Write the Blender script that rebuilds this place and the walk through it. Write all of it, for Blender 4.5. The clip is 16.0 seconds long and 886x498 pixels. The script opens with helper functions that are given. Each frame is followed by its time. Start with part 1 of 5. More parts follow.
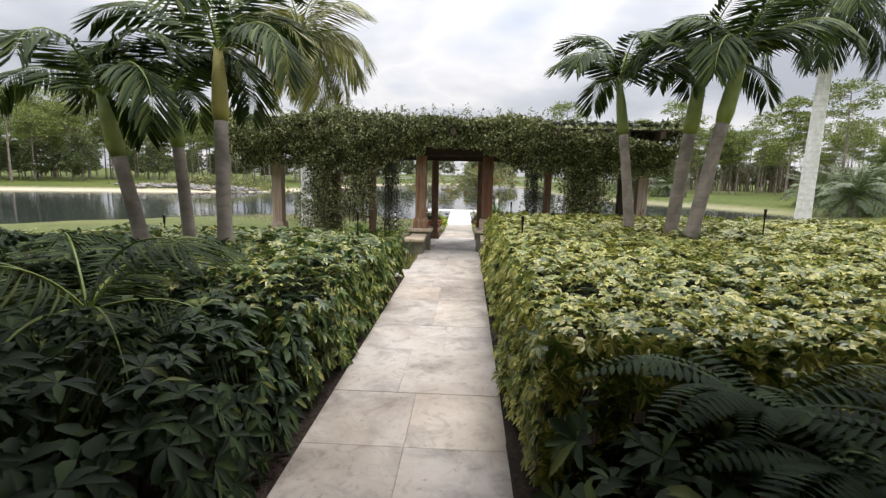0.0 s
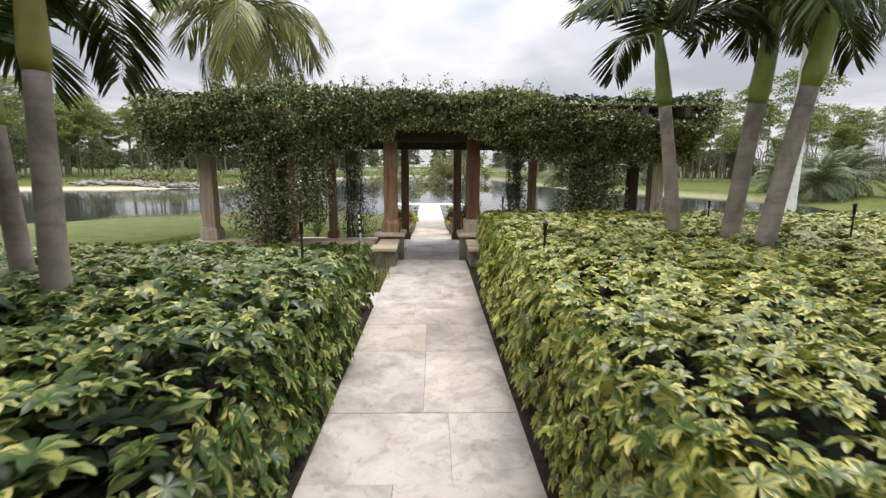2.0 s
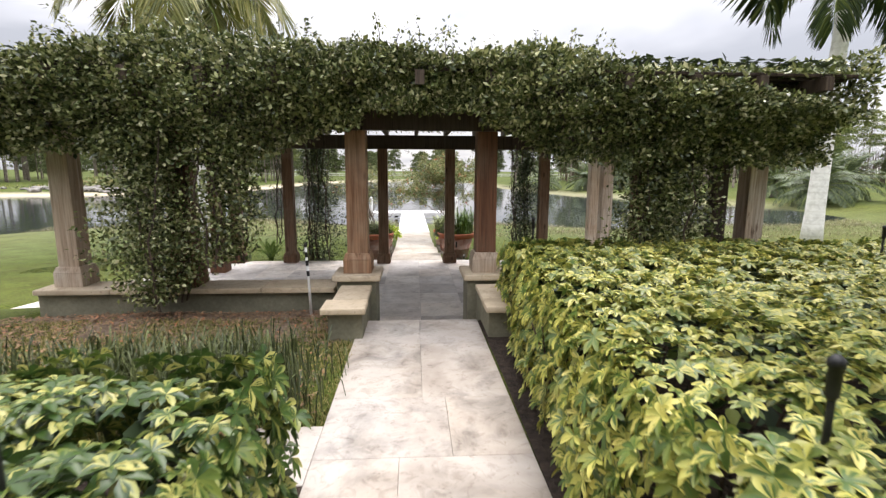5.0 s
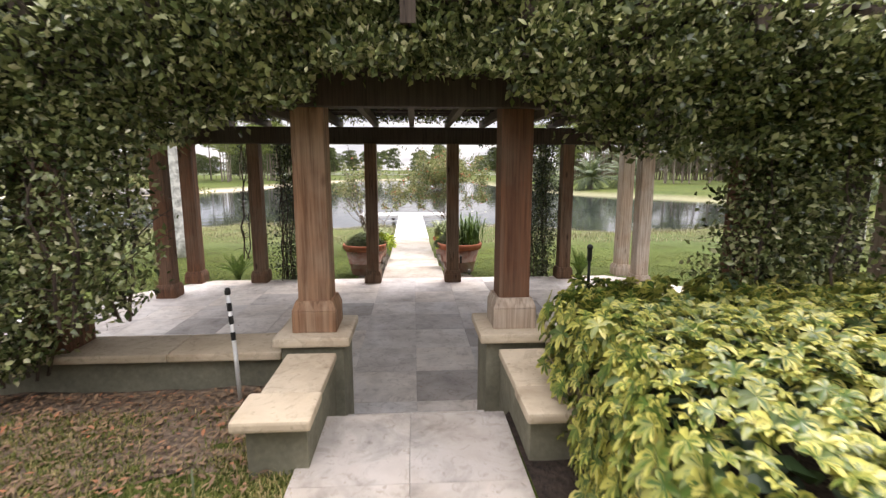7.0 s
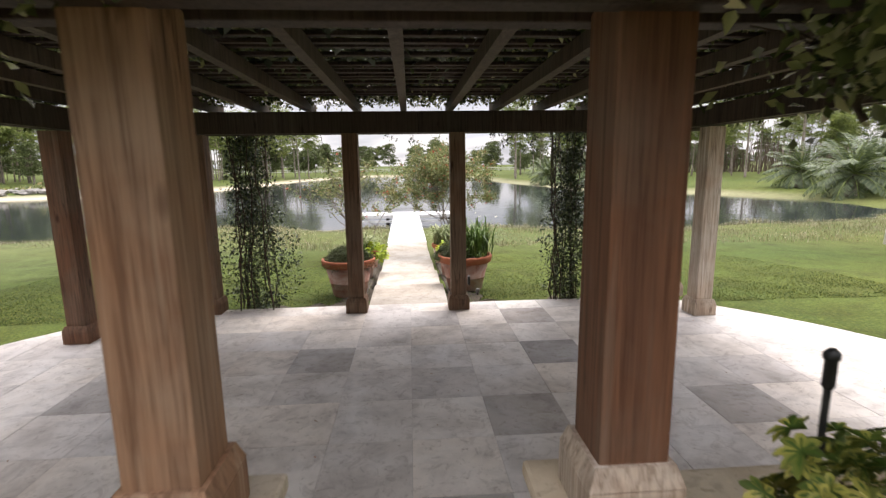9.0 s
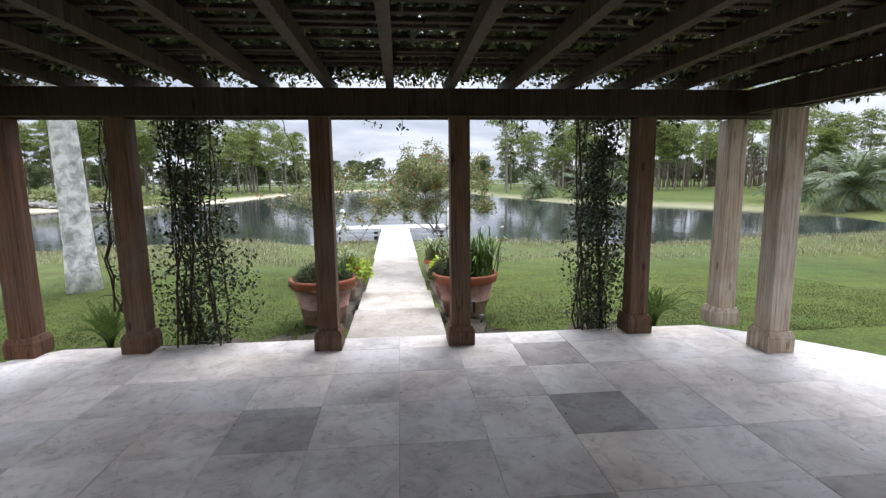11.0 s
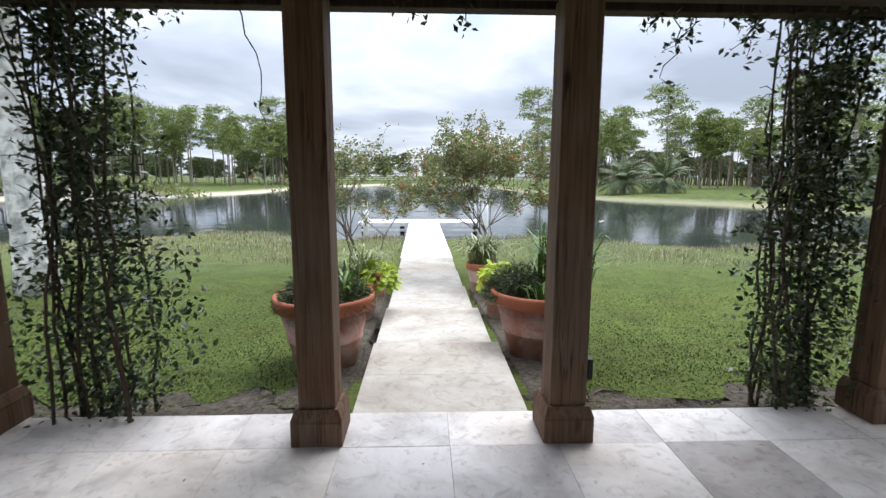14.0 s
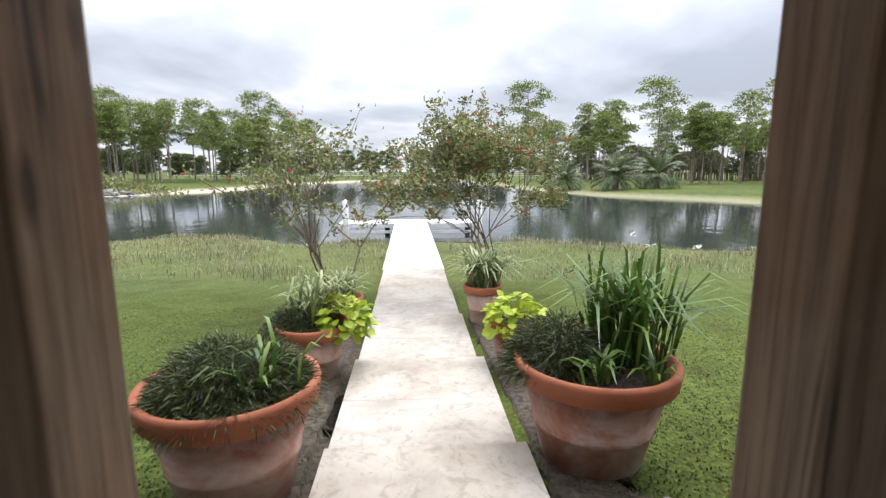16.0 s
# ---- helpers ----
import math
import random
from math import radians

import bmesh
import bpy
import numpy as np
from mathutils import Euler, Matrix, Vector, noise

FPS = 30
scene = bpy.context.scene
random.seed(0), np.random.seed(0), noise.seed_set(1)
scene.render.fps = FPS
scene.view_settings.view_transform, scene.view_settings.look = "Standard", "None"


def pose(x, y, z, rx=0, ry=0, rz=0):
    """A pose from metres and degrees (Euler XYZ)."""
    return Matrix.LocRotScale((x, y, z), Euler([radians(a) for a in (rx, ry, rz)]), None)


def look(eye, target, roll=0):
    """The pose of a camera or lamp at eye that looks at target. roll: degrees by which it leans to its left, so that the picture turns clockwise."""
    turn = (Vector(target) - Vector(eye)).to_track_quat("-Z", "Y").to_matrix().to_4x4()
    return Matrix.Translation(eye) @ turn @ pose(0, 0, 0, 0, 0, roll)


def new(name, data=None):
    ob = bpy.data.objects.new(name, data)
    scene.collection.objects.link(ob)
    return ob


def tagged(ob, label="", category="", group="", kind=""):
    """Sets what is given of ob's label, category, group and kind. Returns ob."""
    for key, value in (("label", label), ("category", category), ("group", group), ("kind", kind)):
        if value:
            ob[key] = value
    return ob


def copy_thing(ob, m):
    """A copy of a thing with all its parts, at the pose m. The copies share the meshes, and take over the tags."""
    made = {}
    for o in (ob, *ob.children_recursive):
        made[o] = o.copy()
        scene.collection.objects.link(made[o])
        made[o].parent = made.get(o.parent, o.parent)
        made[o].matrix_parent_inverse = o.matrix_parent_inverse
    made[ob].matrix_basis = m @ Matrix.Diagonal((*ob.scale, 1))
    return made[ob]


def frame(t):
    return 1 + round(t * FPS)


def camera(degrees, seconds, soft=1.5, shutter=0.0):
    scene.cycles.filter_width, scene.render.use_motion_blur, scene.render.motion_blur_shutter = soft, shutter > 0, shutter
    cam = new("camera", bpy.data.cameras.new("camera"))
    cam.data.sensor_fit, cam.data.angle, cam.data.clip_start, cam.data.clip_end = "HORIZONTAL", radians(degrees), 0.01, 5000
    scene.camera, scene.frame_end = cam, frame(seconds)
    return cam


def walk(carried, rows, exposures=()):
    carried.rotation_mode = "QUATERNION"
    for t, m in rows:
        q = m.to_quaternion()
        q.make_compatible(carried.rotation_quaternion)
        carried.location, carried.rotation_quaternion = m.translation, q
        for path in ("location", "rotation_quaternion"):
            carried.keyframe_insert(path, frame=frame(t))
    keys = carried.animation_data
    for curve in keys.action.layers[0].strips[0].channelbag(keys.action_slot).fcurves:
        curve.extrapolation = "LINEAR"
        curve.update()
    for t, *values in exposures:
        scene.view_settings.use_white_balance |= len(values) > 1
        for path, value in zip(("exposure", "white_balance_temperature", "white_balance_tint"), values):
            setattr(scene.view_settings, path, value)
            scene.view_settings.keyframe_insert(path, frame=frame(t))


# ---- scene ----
PATH = [
    (0, (0.344, -8.733, 1.883), (0.248, -6.759, 1.576), 1.2),
    (0.5, (0.288, -8.398, 1.832), (0.209, -6.423, 1.528), 2.0),
    (1, (0.253, -7.837, 1.877), (0.199, -5.865, 1.547), 0.7),
    (1.5, (0.176, -7.381, 1.838), (0.171, -5.408, 1.511), 0.7),
    (2, (0.103, -6.952, 1.86), (0.145, -4.982, 1.521), 0.3),
    (2.5, (0.086, -6.537, 1.826), (0.145, -4.565, 1.494), 0.6),
    (3, (0.036, -6.035, 1.793), (0.112, -4.063, 1.472), 0.6),
    (3.5, (0.046, -5.536, 1.791), (0.124, -3.563, 1.472), 0.4),
    (4, (-0.022, -5.062, 1.811), (0.092, -3.091, 1.487), 0.0),
    (6.5, (0.076, -3.005, 1.876), (0.194, -1.034, 1.558), 0.4),
    (7, (0.08, -2.516, 1.865), (0.2, -0.547, 1.539), 0.0),
    (7.5, (0.069, -2.085, 1.87), (0.205, -0.119, 1.533), 0.1),
    (8, (0.096, -1.673, 1.896), (0.215, 0.293, 1.549), 0.0),
    (8.5, (0.06, -1.208, 1.892), (0.191, 0.758, 1.547), -0.2),
    (9, (0.118, -0.715, 1.878), (0.249, 1.25, 1.533), -0.8),
    (11.5, (0.129, 0.919, 1.59), (0.308, 2.893, 1.321), -0.6),
    (12, (0.108, 1.188, 1.498), (0.24, 3.167, 1.242), -0.5),
    (12.5, (0.06, 1.549, 1.407), (0.152, 3.532, 1.163), 0.4),
    (13, (0.038, 1.993, 1.392), (0.1, 3.975, 1.132), -0.0),
    (13.5, (0.01, 2.491, 1.393), (0.064, 4.471, 1.112), -0.0),
    (14, (-0.037, 2.961, 1.413), (0.036, 4.937, 1.112), 0.2),
    (14.5, (-0.069, 3.439, 1.432), (0.023, 5.411, 1.116), -0.1),
    (15, (-0.059, 3.898, 1.414), (0.04, 5.872, 1.105), 0.4),
    (15.5, (-0.041, 4.324, 1.414), (0.068, 6.297, 1.104), 0.3),
    (16, (-0.001, 4.709, 1.42), (0.12, 6.68, 1.102), -0.0),
]
cam = camera(85.5, 16.0, soft=1.35, shutter=0.35)
walk(cam, [(t, look(eye, target, roll)) for t, eye, target, roll in PATH],
     exposures=[(0.0, 0.27, 6600, 13), (2.0, 0.29, 6600, 13), (4.0, 0.43, 6600, 13), (6.5, 0.74, 6800, 18), (7.5, 0.76, 6800, 18), (9.0, 0.62, 6750, 17), (11.5, 0.45, 5850, 12), (13.0, 0.46, 5800, 11), (14.5, 0.39, 6000, 11), (15.3, 0.37, 6150, 12), (16.0, 0.49, 6250, 13)])

# ---------------------------------------------------------------- light
world = bpy.data.worlds.new("overcast_sky")
scene.world = world
world.use_nodes = True
nt = world.node_tree
nt.nodes.clear()


def link_world():
    N, L = nt.nodes.new, nt.links.new
    out, bg = N("ShaderNodeOutputWorld"), N("ShaderNodeBackground")
    sky = N("ShaderNodeTexSky")
    sky.sky_type, sky.sun_disc = "NISHITA", False
    sky.sun_elevation, sky.sun_rotation = radians(64), radians(34)
    dim = N("ShaderNodeVectorMath")
    dim.operation = "SCALE"
    dim.inputs["Scale"].default_value = 0.10
    L(sky.outputs[0], dim.inputs[0])
    co, sep = N("ShaderNodeTexCoord"), N("ShaderNodeSeparateXYZ")
    L(co.outputs["Generated"], sep.inputs[0])
    up = N("ShaderNodeMath")
    up.operation = "MAXIMUM"
    up.inputs[1].default_value = 0.0
    L(sep.outputs["Z"], up.inputs[0])
    lift = N("ShaderNodeMath")
    lift.inputs[1].default_value = 0.16
    L(up.outputs[0], lift.inputs[0])
    plane = []
    for axis in ("X", "Y"):
        d = N("ShaderNodeMath")
        d.operation = "DIVIDE"
        L(sep.outputs[axis], d.inputs[0])
        L(lift.outputs[0], d.inputs[1])
        plane.append(d)
    comb = N("ShaderNodeCombineXYZ")
    L(plane[0].outputs[0], comb.inputs[0])
    L(plane[1].outputs[0], comb.inputs[1])
    noise1 = N("ShaderNodeTexNoise")
    noise1.inputs["Scale"].default_value = 0.62
    noise1.inputs["Detail"].default_value = 5
    noise1.inputs["Roughness"].default_value = 0.5
    noise1.inputs["Distortion"].default_value = 0.25
    L(comb.outputs[0], noise1.inputs["Vector"])
    ramp = N("ShaderNodeValToRGB")
    e = ramp.color_ramp.elements
    e[0].position, e[0].color = 0.36, (0.50, 0.53, 0.58, 1)
    e[1].position, e[1].color = 0.66, (0.60, 0.68, 0.80, 1)
    mid = e.new(0.47)
    mid.color = (0.72, 0.75, 0.80, 1)
    white = e.new(0.54)
    white.color = (0.98, 0.98, 0.98, 1)
    L(noise1.outputs[0], ramp.inputs[0])
    mix = N("ShaderNodeMixRGB")
    mix.inputs[0].default_value = 0.88
    L(dim.outputs[0], mix.inputs[1])
    L(ramp.outputs[0], mix.inputs[2])
    # overcast: brighter towards the zenith
    square = N("ShaderNodeMath")
    square.operation = "MULTIPLY"
    L(up.outputs[0], square.inputs[0])
    L(up.outputs[0], square.inputs[1])
    high = N("ShaderNodeMath")
    high.operation = "MULTIPLY_ADD"
    high.inputs[1].default_value, high.inputs[2].default_value = 3.3, 0.80
    L(square.outputs[0], high.inputs[0])
    glow = N("ShaderNodeVectorMath")
    glow.operation = "SCALE"
    L(mix.outputs[0], glow.inputs[0])
    L(high.outputs[0], glow.inputs["Scale"])
    L(glow.outputs[0], bg.inputs[0])
    bg.inputs[1].default_value = 0.95
    L(bg.outputs[0], out.inputs[0])


link_world()
sun = new("sun", bpy.data.lights.new("sun", "SUN"))
sun.data.energy, sun.data.angle, sun.data.color = 2.0, radians(30), (1.0, 0.975, 0.94)
sun.matrix_world = look((8, 12, 30), (0, 0, 0))

# ---------------------------------------------------------------- materials


def material(name, build):
    m = bpy.data.materials.new(name)
    m.use_nodes = True
    t = m.node_tree
    b = t.nodes["Principled BSDF"]
    build(t.nodes.new, t.links.new, b, t)
    return m


def ramp_of(N, stops):
    r = N("ShaderNodeValToRGB")
    e = r.color_ramp.elements
    e[0].position, e[0].color = stops[0][0], (*stops[0][1], 1)
    e[1].position, e[1].color = stops[-1][0], (*stops[-1][1], 1)
    for p, c in stops[1:-1]:
        e.new(p).color = (*c, 1)
    return r


def noise_of(N, L, scale, detail=4, rough=0.55, vec=None, dist=0.0):
    n = N("ShaderNodeTexNoise")
    n.inputs["Scale"].default_value = scale
    n.inputs["Detail"].default_value = detail
    n.inputs["Roughness"].default_value = rough
    n.inputs["Distortion"].default_value = dist
    if vec is not None:
        L(vec, n.inputs["Vector"])
    return n


def world_pos(N):
    return N("ShaderNodeNewGeometry").outputs["Position"]


def mixed(N, L, fac, a, b, blend="MIX"):
    m = N("ShaderNodeMixRGB")
    m.blend_type = blend
    for i, v in ((0, fac), (1, a), (2, b)):
        if isinstance(v, (int, float)):
            m.inputs[i].default_value = v
        elif isinstance(v, tuple):
            m.inputs[i].default_value = (*v, 1)
        else:
            L(v, m.inputs[i])
    return m.outputs[0]


def bumped(N, L, b, height, strength, distance):
    u = N("ShaderNodeBump")
    u.inputs["Strength"].default_value, u.inputs["Distance"].default_value = strength, distance
    L(height, u.inputs["Height"])
    L(u.outputs[0], b.inputs["Normal"])


def leaf_material(name, stops, rough=0.45, through_light=0.25, margin=None):
    """Foliage: each leaf has its own tone; a little light comes through."""
    def build(N, L, b, t):
        geo = N("ShaderNodeNewGeometry")
        r = ramp_of(N, stops)
        L(geo.outputs["Random Per Island"], r.inputs[0])
        col = r.outputs[0]
        if margin:
            uv = N("ShaderNodeUVMap")
            sep = N("ShaderNodeSeparateXYZ")
            L(uv.outputs[0], sep.inputs[0])
            n = noise_of(N, L, 9.0, 3, vec=world_pos(N))
            add = N("ShaderNodeMath")
            L(sep.outputs[0], add.inputs[0])
            L(n.outputs[0], add.inputs[1])
            rr = ramp_of(N, [(0.92, (0, 0, 0)), (1.12, (1, 1, 1))])
            L(add.outputs[0], rr.inputs[0])
            col = mixed(N, L, rr.outputs[0], col, margin)
        big = noise_of(N, L, 0.9, 3, vec=world_pos(N))
        br = ramp_of(N, [(0.3, (0.72, 0.74, 0.70)), (0.7, (1.18, 1.16, 1.1))])
        L(big.outputs[0], br.inputs[0])
        col = mixed(N, L, 1.0, col, br.outputs[0], "MULTIPLY")
        L(col, b.inputs["Base Color"])
        b.inputs["Roughness"].default_value = rough
        b.inputs["Specular IOR Level"].default_value = 0.45
        tr, ms = N("ShaderNodeBsdfTranslucent"), N("ShaderNodeMixShader")
        L(col, tr.inputs[0])
        ms.inputs[0].default_value = through_light
        L(b.outputs[0], ms.inputs[1])
        L(tr.outputs[0], ms.inputs[2])
        L(ms.outputs[0], t.nodes["Material Output"].inputs[0])
    return material(name, build)


def stone_material(name, base, dark, tone=0.35, rough=0.75, scale=1.0, stained=0.8):
    """Travertine and cast stone: cloudy tone, pits, one shade a slab."""
    def build(N, L, b, t):
        pos = world_pos(N)
        info = N("ShaderNodeObjectInfo")
        shift = N("ShaderNodeVectorMath")
        shift.operation = "MULTIPLY_ADD"
        shift.inputs[1].default_value = (1, 1, 1)
        L(pos, shift.inputs[0])
        off = N("ShaderNodeCombineXYZ")
        k = N("ShaderNodeMath")
        k.operation = "MULTIPLY"
        k.inputs[1].default_value = 37.0
        L(info.outputs["Random"], k.inputs[0])
        L(k.outputs[0], off.inputs[0])
        L(k.outputs[0], off.inputs[2])
        L(off.outputs[0], shift.inputs[2])
        v = shift.outputs[0]
        cloud = noise_of(N, L, 3.2 * scale, 6, 0.62, v, 0.6)
        r = ramp_of(N, [(0.30, dark), (0.52, base), (0.75, tuple(min(1, c * 1.12) for c in base))])
        L(cloud.outputs[0], r.inputs[0])
        one = ramp_of(N, [(0.0, (1 - tone, 1 - tone, 1 - tone * 0.9)), (0.5, (1, 1, 1)), (1.0, (1.05, 1.02, 0.98))])
        L(info.outputs["Random"], one.inputs[0])
        col = mixed(N, L, 1.0, r.outputs[0], one.outputs[0], "MULTIPLY")
        stain = noise_of(N, L, 1.1, 5, 0.6, pos, 0.4)
        sr = ramp_of(N, [(0.40, (1, 1, 1)), (0.52, (0.90, 0.875, 0.845)), (0.66, (0.66, 0.62, 0.575))])
        L(stain.outputs[0], sr.inputs[0])
        col = mixed(N, L, stained, col, sr.outputs[0], "MULTIPLY")
        vein = noise_of(N, L, 7.0 * scale, 5, 0.7, v, 1.8)
        vr = ramp_of(N, [(0.36, (0.74, 0.72, 0.70)), (0.47, (1, 1, 1)), (0.60, (1, 1, 1)), (0.72, (1.12, 1.11, 1.08))])
        L(vein.outputs[0], vr.inputs[0])
        col = mixed(N, L, 0.75, col, vr.outputs[0], "MULTIPLY")
        pit = noise_of(N, L, 22.0 * scale, 3, 0.6, v)
        pr = ramp_of(N, [(0.28, (0.62, 0.58, 0.54)), (0.37, (1, 1, 1))])
        L(pit.outputs[0], pr.inputs[0])
        col = mixed(N, L, 0.7, col, pr.outputs[0], "MULTIPLY")
        L(col, b.inputs["Base Color"])
        b.inputs["Roughness"].default_value = rough
        b.inputs["Specular IOR Level"].default_value = 0.3
        bumped(N, L, b, pit.outputs[0], 0.35, 0.004)
    return material(name, build)


def wood_material(name, light, dark, grey):
    def build(N, L, b, t):
        co = N("ShaderNodeTexCoord")
        mp = N("ShaderNodeMapping")
        mp.inputs["Scale"].default_value = (13, 13, 0.8)
        L(co.outputs["Object"], mp.inputs[0])
        grain = noise_of(N, L, 1.0, 6, 0.62, mp.outputs[0], 0.8)
        r = ramp_of(N, [(0.22, dark), (0.56, light), (0.8, tuple(c * 0.8 for c in light))])
        L(grain.outputs[0], r.inputs[0])
        mpf = N("ShaderNodeMapping")
        mpf.inputs["Scale"].default_value = (60, 60, 2.2)
        L(co.outputs["Object"], mpf.inputs[0])
        fine = noise_of(N, L, 1.0, 4, 0.6, mpf.outputs[0], 0.4)
        fr = ramp_of(N, [(0.34, (0.58, 0.54, 0.50)), (0.52, (1, 1, 1)), (0.7, (1.18, 1.16, 1.14))])
        L(fine.outputs[0], fr.inputs[0])
        wear = noise_of(N, L, 1.6, 4, 0.6, world_pos(N), 0.3)
        wr = ramp_of(N, [(0.44, (0, 0, 0)), (0.62, (1, 1, 1))])
        L(wear.outputs[0], wr.inputs[0])
        col = mixed(N, L, wr.outputs[0], r.outputs[0], grey)
        col = mixed(N, L, 0.35, col, r.outputs[0])
        col = mixed(N, L, 0.85, col, fr.outputs[0], "MULTIPLY")
        mpk = N("ShaderNodeMapping")
        mpk.inputs["Scale"].default_value = (5, 5, 1.9)
        L(co.outputs["Object"], mpk.inputs[0])
        kn = N("ShaderNodeTexVoronoi")
        kn.inputs["Scale"].default_value = 1.0
        L(mpk.outputs[0], kn.inputs["Vector"])
        kr = ramp_of(N, [(0.05, (0.25, 0.18, 0.14)), (0.13, (1, 1, 1))])
        L(kn.outputs["Distance"], kr.inputs[0])
        col = mixed(N, L, 0.8, col, kr.outputs[0], "MULTIPLY")
        # drying cracks and pale scuffed streaks along the grain
        mpc = N("ShaderNodeMapping")
        mpc.inputs["Scale"].default_value = (15, 15, 0.55)
        L(co.outputs["Object"], mpc.inputs[0])
        crack = noise_of(N, L, 1.0, 3, 0.5, mpc.outputs[0], 0.5)
        cr = ramp_of(N, [(0.485, (1, 1, 1)), (0.5, (0.22, 0.17, 0.14)), (0.515, (1, 1, 1))])
        L(crack.outputs[0], cr.inputs[0])
        gate = noise_of(N, L, 0.9, 2, 0.5, world_pos(N))
        gr = ramp_of(N, [(0.48, (0, 0, 0)), (0.56, (0.85, 0.85, 0.85))])
        L(gate.outputs[0], gr.inputs[0])
        col = mixed(N, L, gr.outputs[0], col, mixed(N, L, 1.0, col, cr.outputs[0], "MULTIPLY"))
        sc = ramp_of(N, [(0.60, (0, 0, 0)), (0.70, (0.5, 0.5, 0.5))])
        L(crack.outputs[0], sc.inputs[0])
        col = mixed(N, L, sc.outputs[0], col, tuple(min(1, c * 1.45) for c in grey))
        L(col, b.inputs["Base Color"])
        b.inputs["Roughness"].default_value = 0.72
        b.inputs["Specular IOR Level"].default_value = 0.25
        bumped(N, L, b, grain.outputs[0], 0.5, 0.004)
    return material(name, build)


def rough_material(name, a, c, scale=6.0, rough=0.85, bump=0.3, dist=0.01):
    def build(N, L, b, t):
        n = noise_of(N, L, scale, 6, 0.6, world_pos(N), 0.2)
        n2 = noise_of(N, L, scale * 0.13, 4, 0.6, world_pos(N))
        r = ramp_of(N, [(0.32, a), (0.68, c)])
        L(n.outputs[0], r.inputs[0])
        r2 = ramp_of(N, [(0.35, (0.78, 0.78, 0.78)), (0.65, (1.1, 1.1, 1.1))])
        L(n2.outputs[0], r2.inputs[0])
        L(mixed(N, L, 1.0, r.outputs[0], r2.outputs[0], "MULTIPLY"), b.inputs["Base Color"])
        b.inputs["Roughness"].default_value = rough
        b.inputs["Specular IOR Level"].default_value = 0.3
        bumped(N, L, b, n.outputs[0], bump, dist)
    return material(name, build)


def bark_material(name, a, c, ring, rough=0.8):
    """Palm trunk with leaf-scar rings."""
    def build(N, L, b, t):
        pos = world_pos(N)
        sep = N("ShaderNodeSeparateXYZ")
        L(pos, sep.inputs[0])
        wob = noise_of(N, L, 2.5, 3, vec=pos)
        ad = N("ShaderNodeMath")
        ad.operation = "MULTIPLY_ADD"
        ad.inputs[1].default_value = 0.08
        L(wob.outputs[0], ad.inputs[0])
        L(sep.outputs[2], ad.inputs[2])
        mul = N("ShaderNodeMath")
        mul.operation = "MULTIPLY"
        mul.inputs[1].default_value = ring
        L(ad.outputs[0], mul.inputs[0])
        sn = N("ShaderNodeMath")
        sn.operation = "SINE"
        L(mul.outputs[0], sn.inputs[0])
        rr = ramp_of(N, [(0.0, (1, 1, 1)), (0.8, (0.98, 0.98, 0.98)), (1.0, (0.91, 0.90, 0.88))])
        L(sn.outputs[0], rr.inputs[0])
        n = noise_of(N, L, 5.0, 6, 0.65, pos, 0.5)
        r = ramp_of(N, [(0.35, a), (0.6, c)])
        L(n.outputs[0], r.inputs[0])
        L(mixed(N, L, 1.0, r.outputs[0], rr.outputs[0], "MULTIPLY"), b.inputs["Base Color"])
        b.inputs["Roughness"].default_value = rough
        bumped(N, L, b, n.outputs[0], 0.4, 0.01)
    return material(name, build)


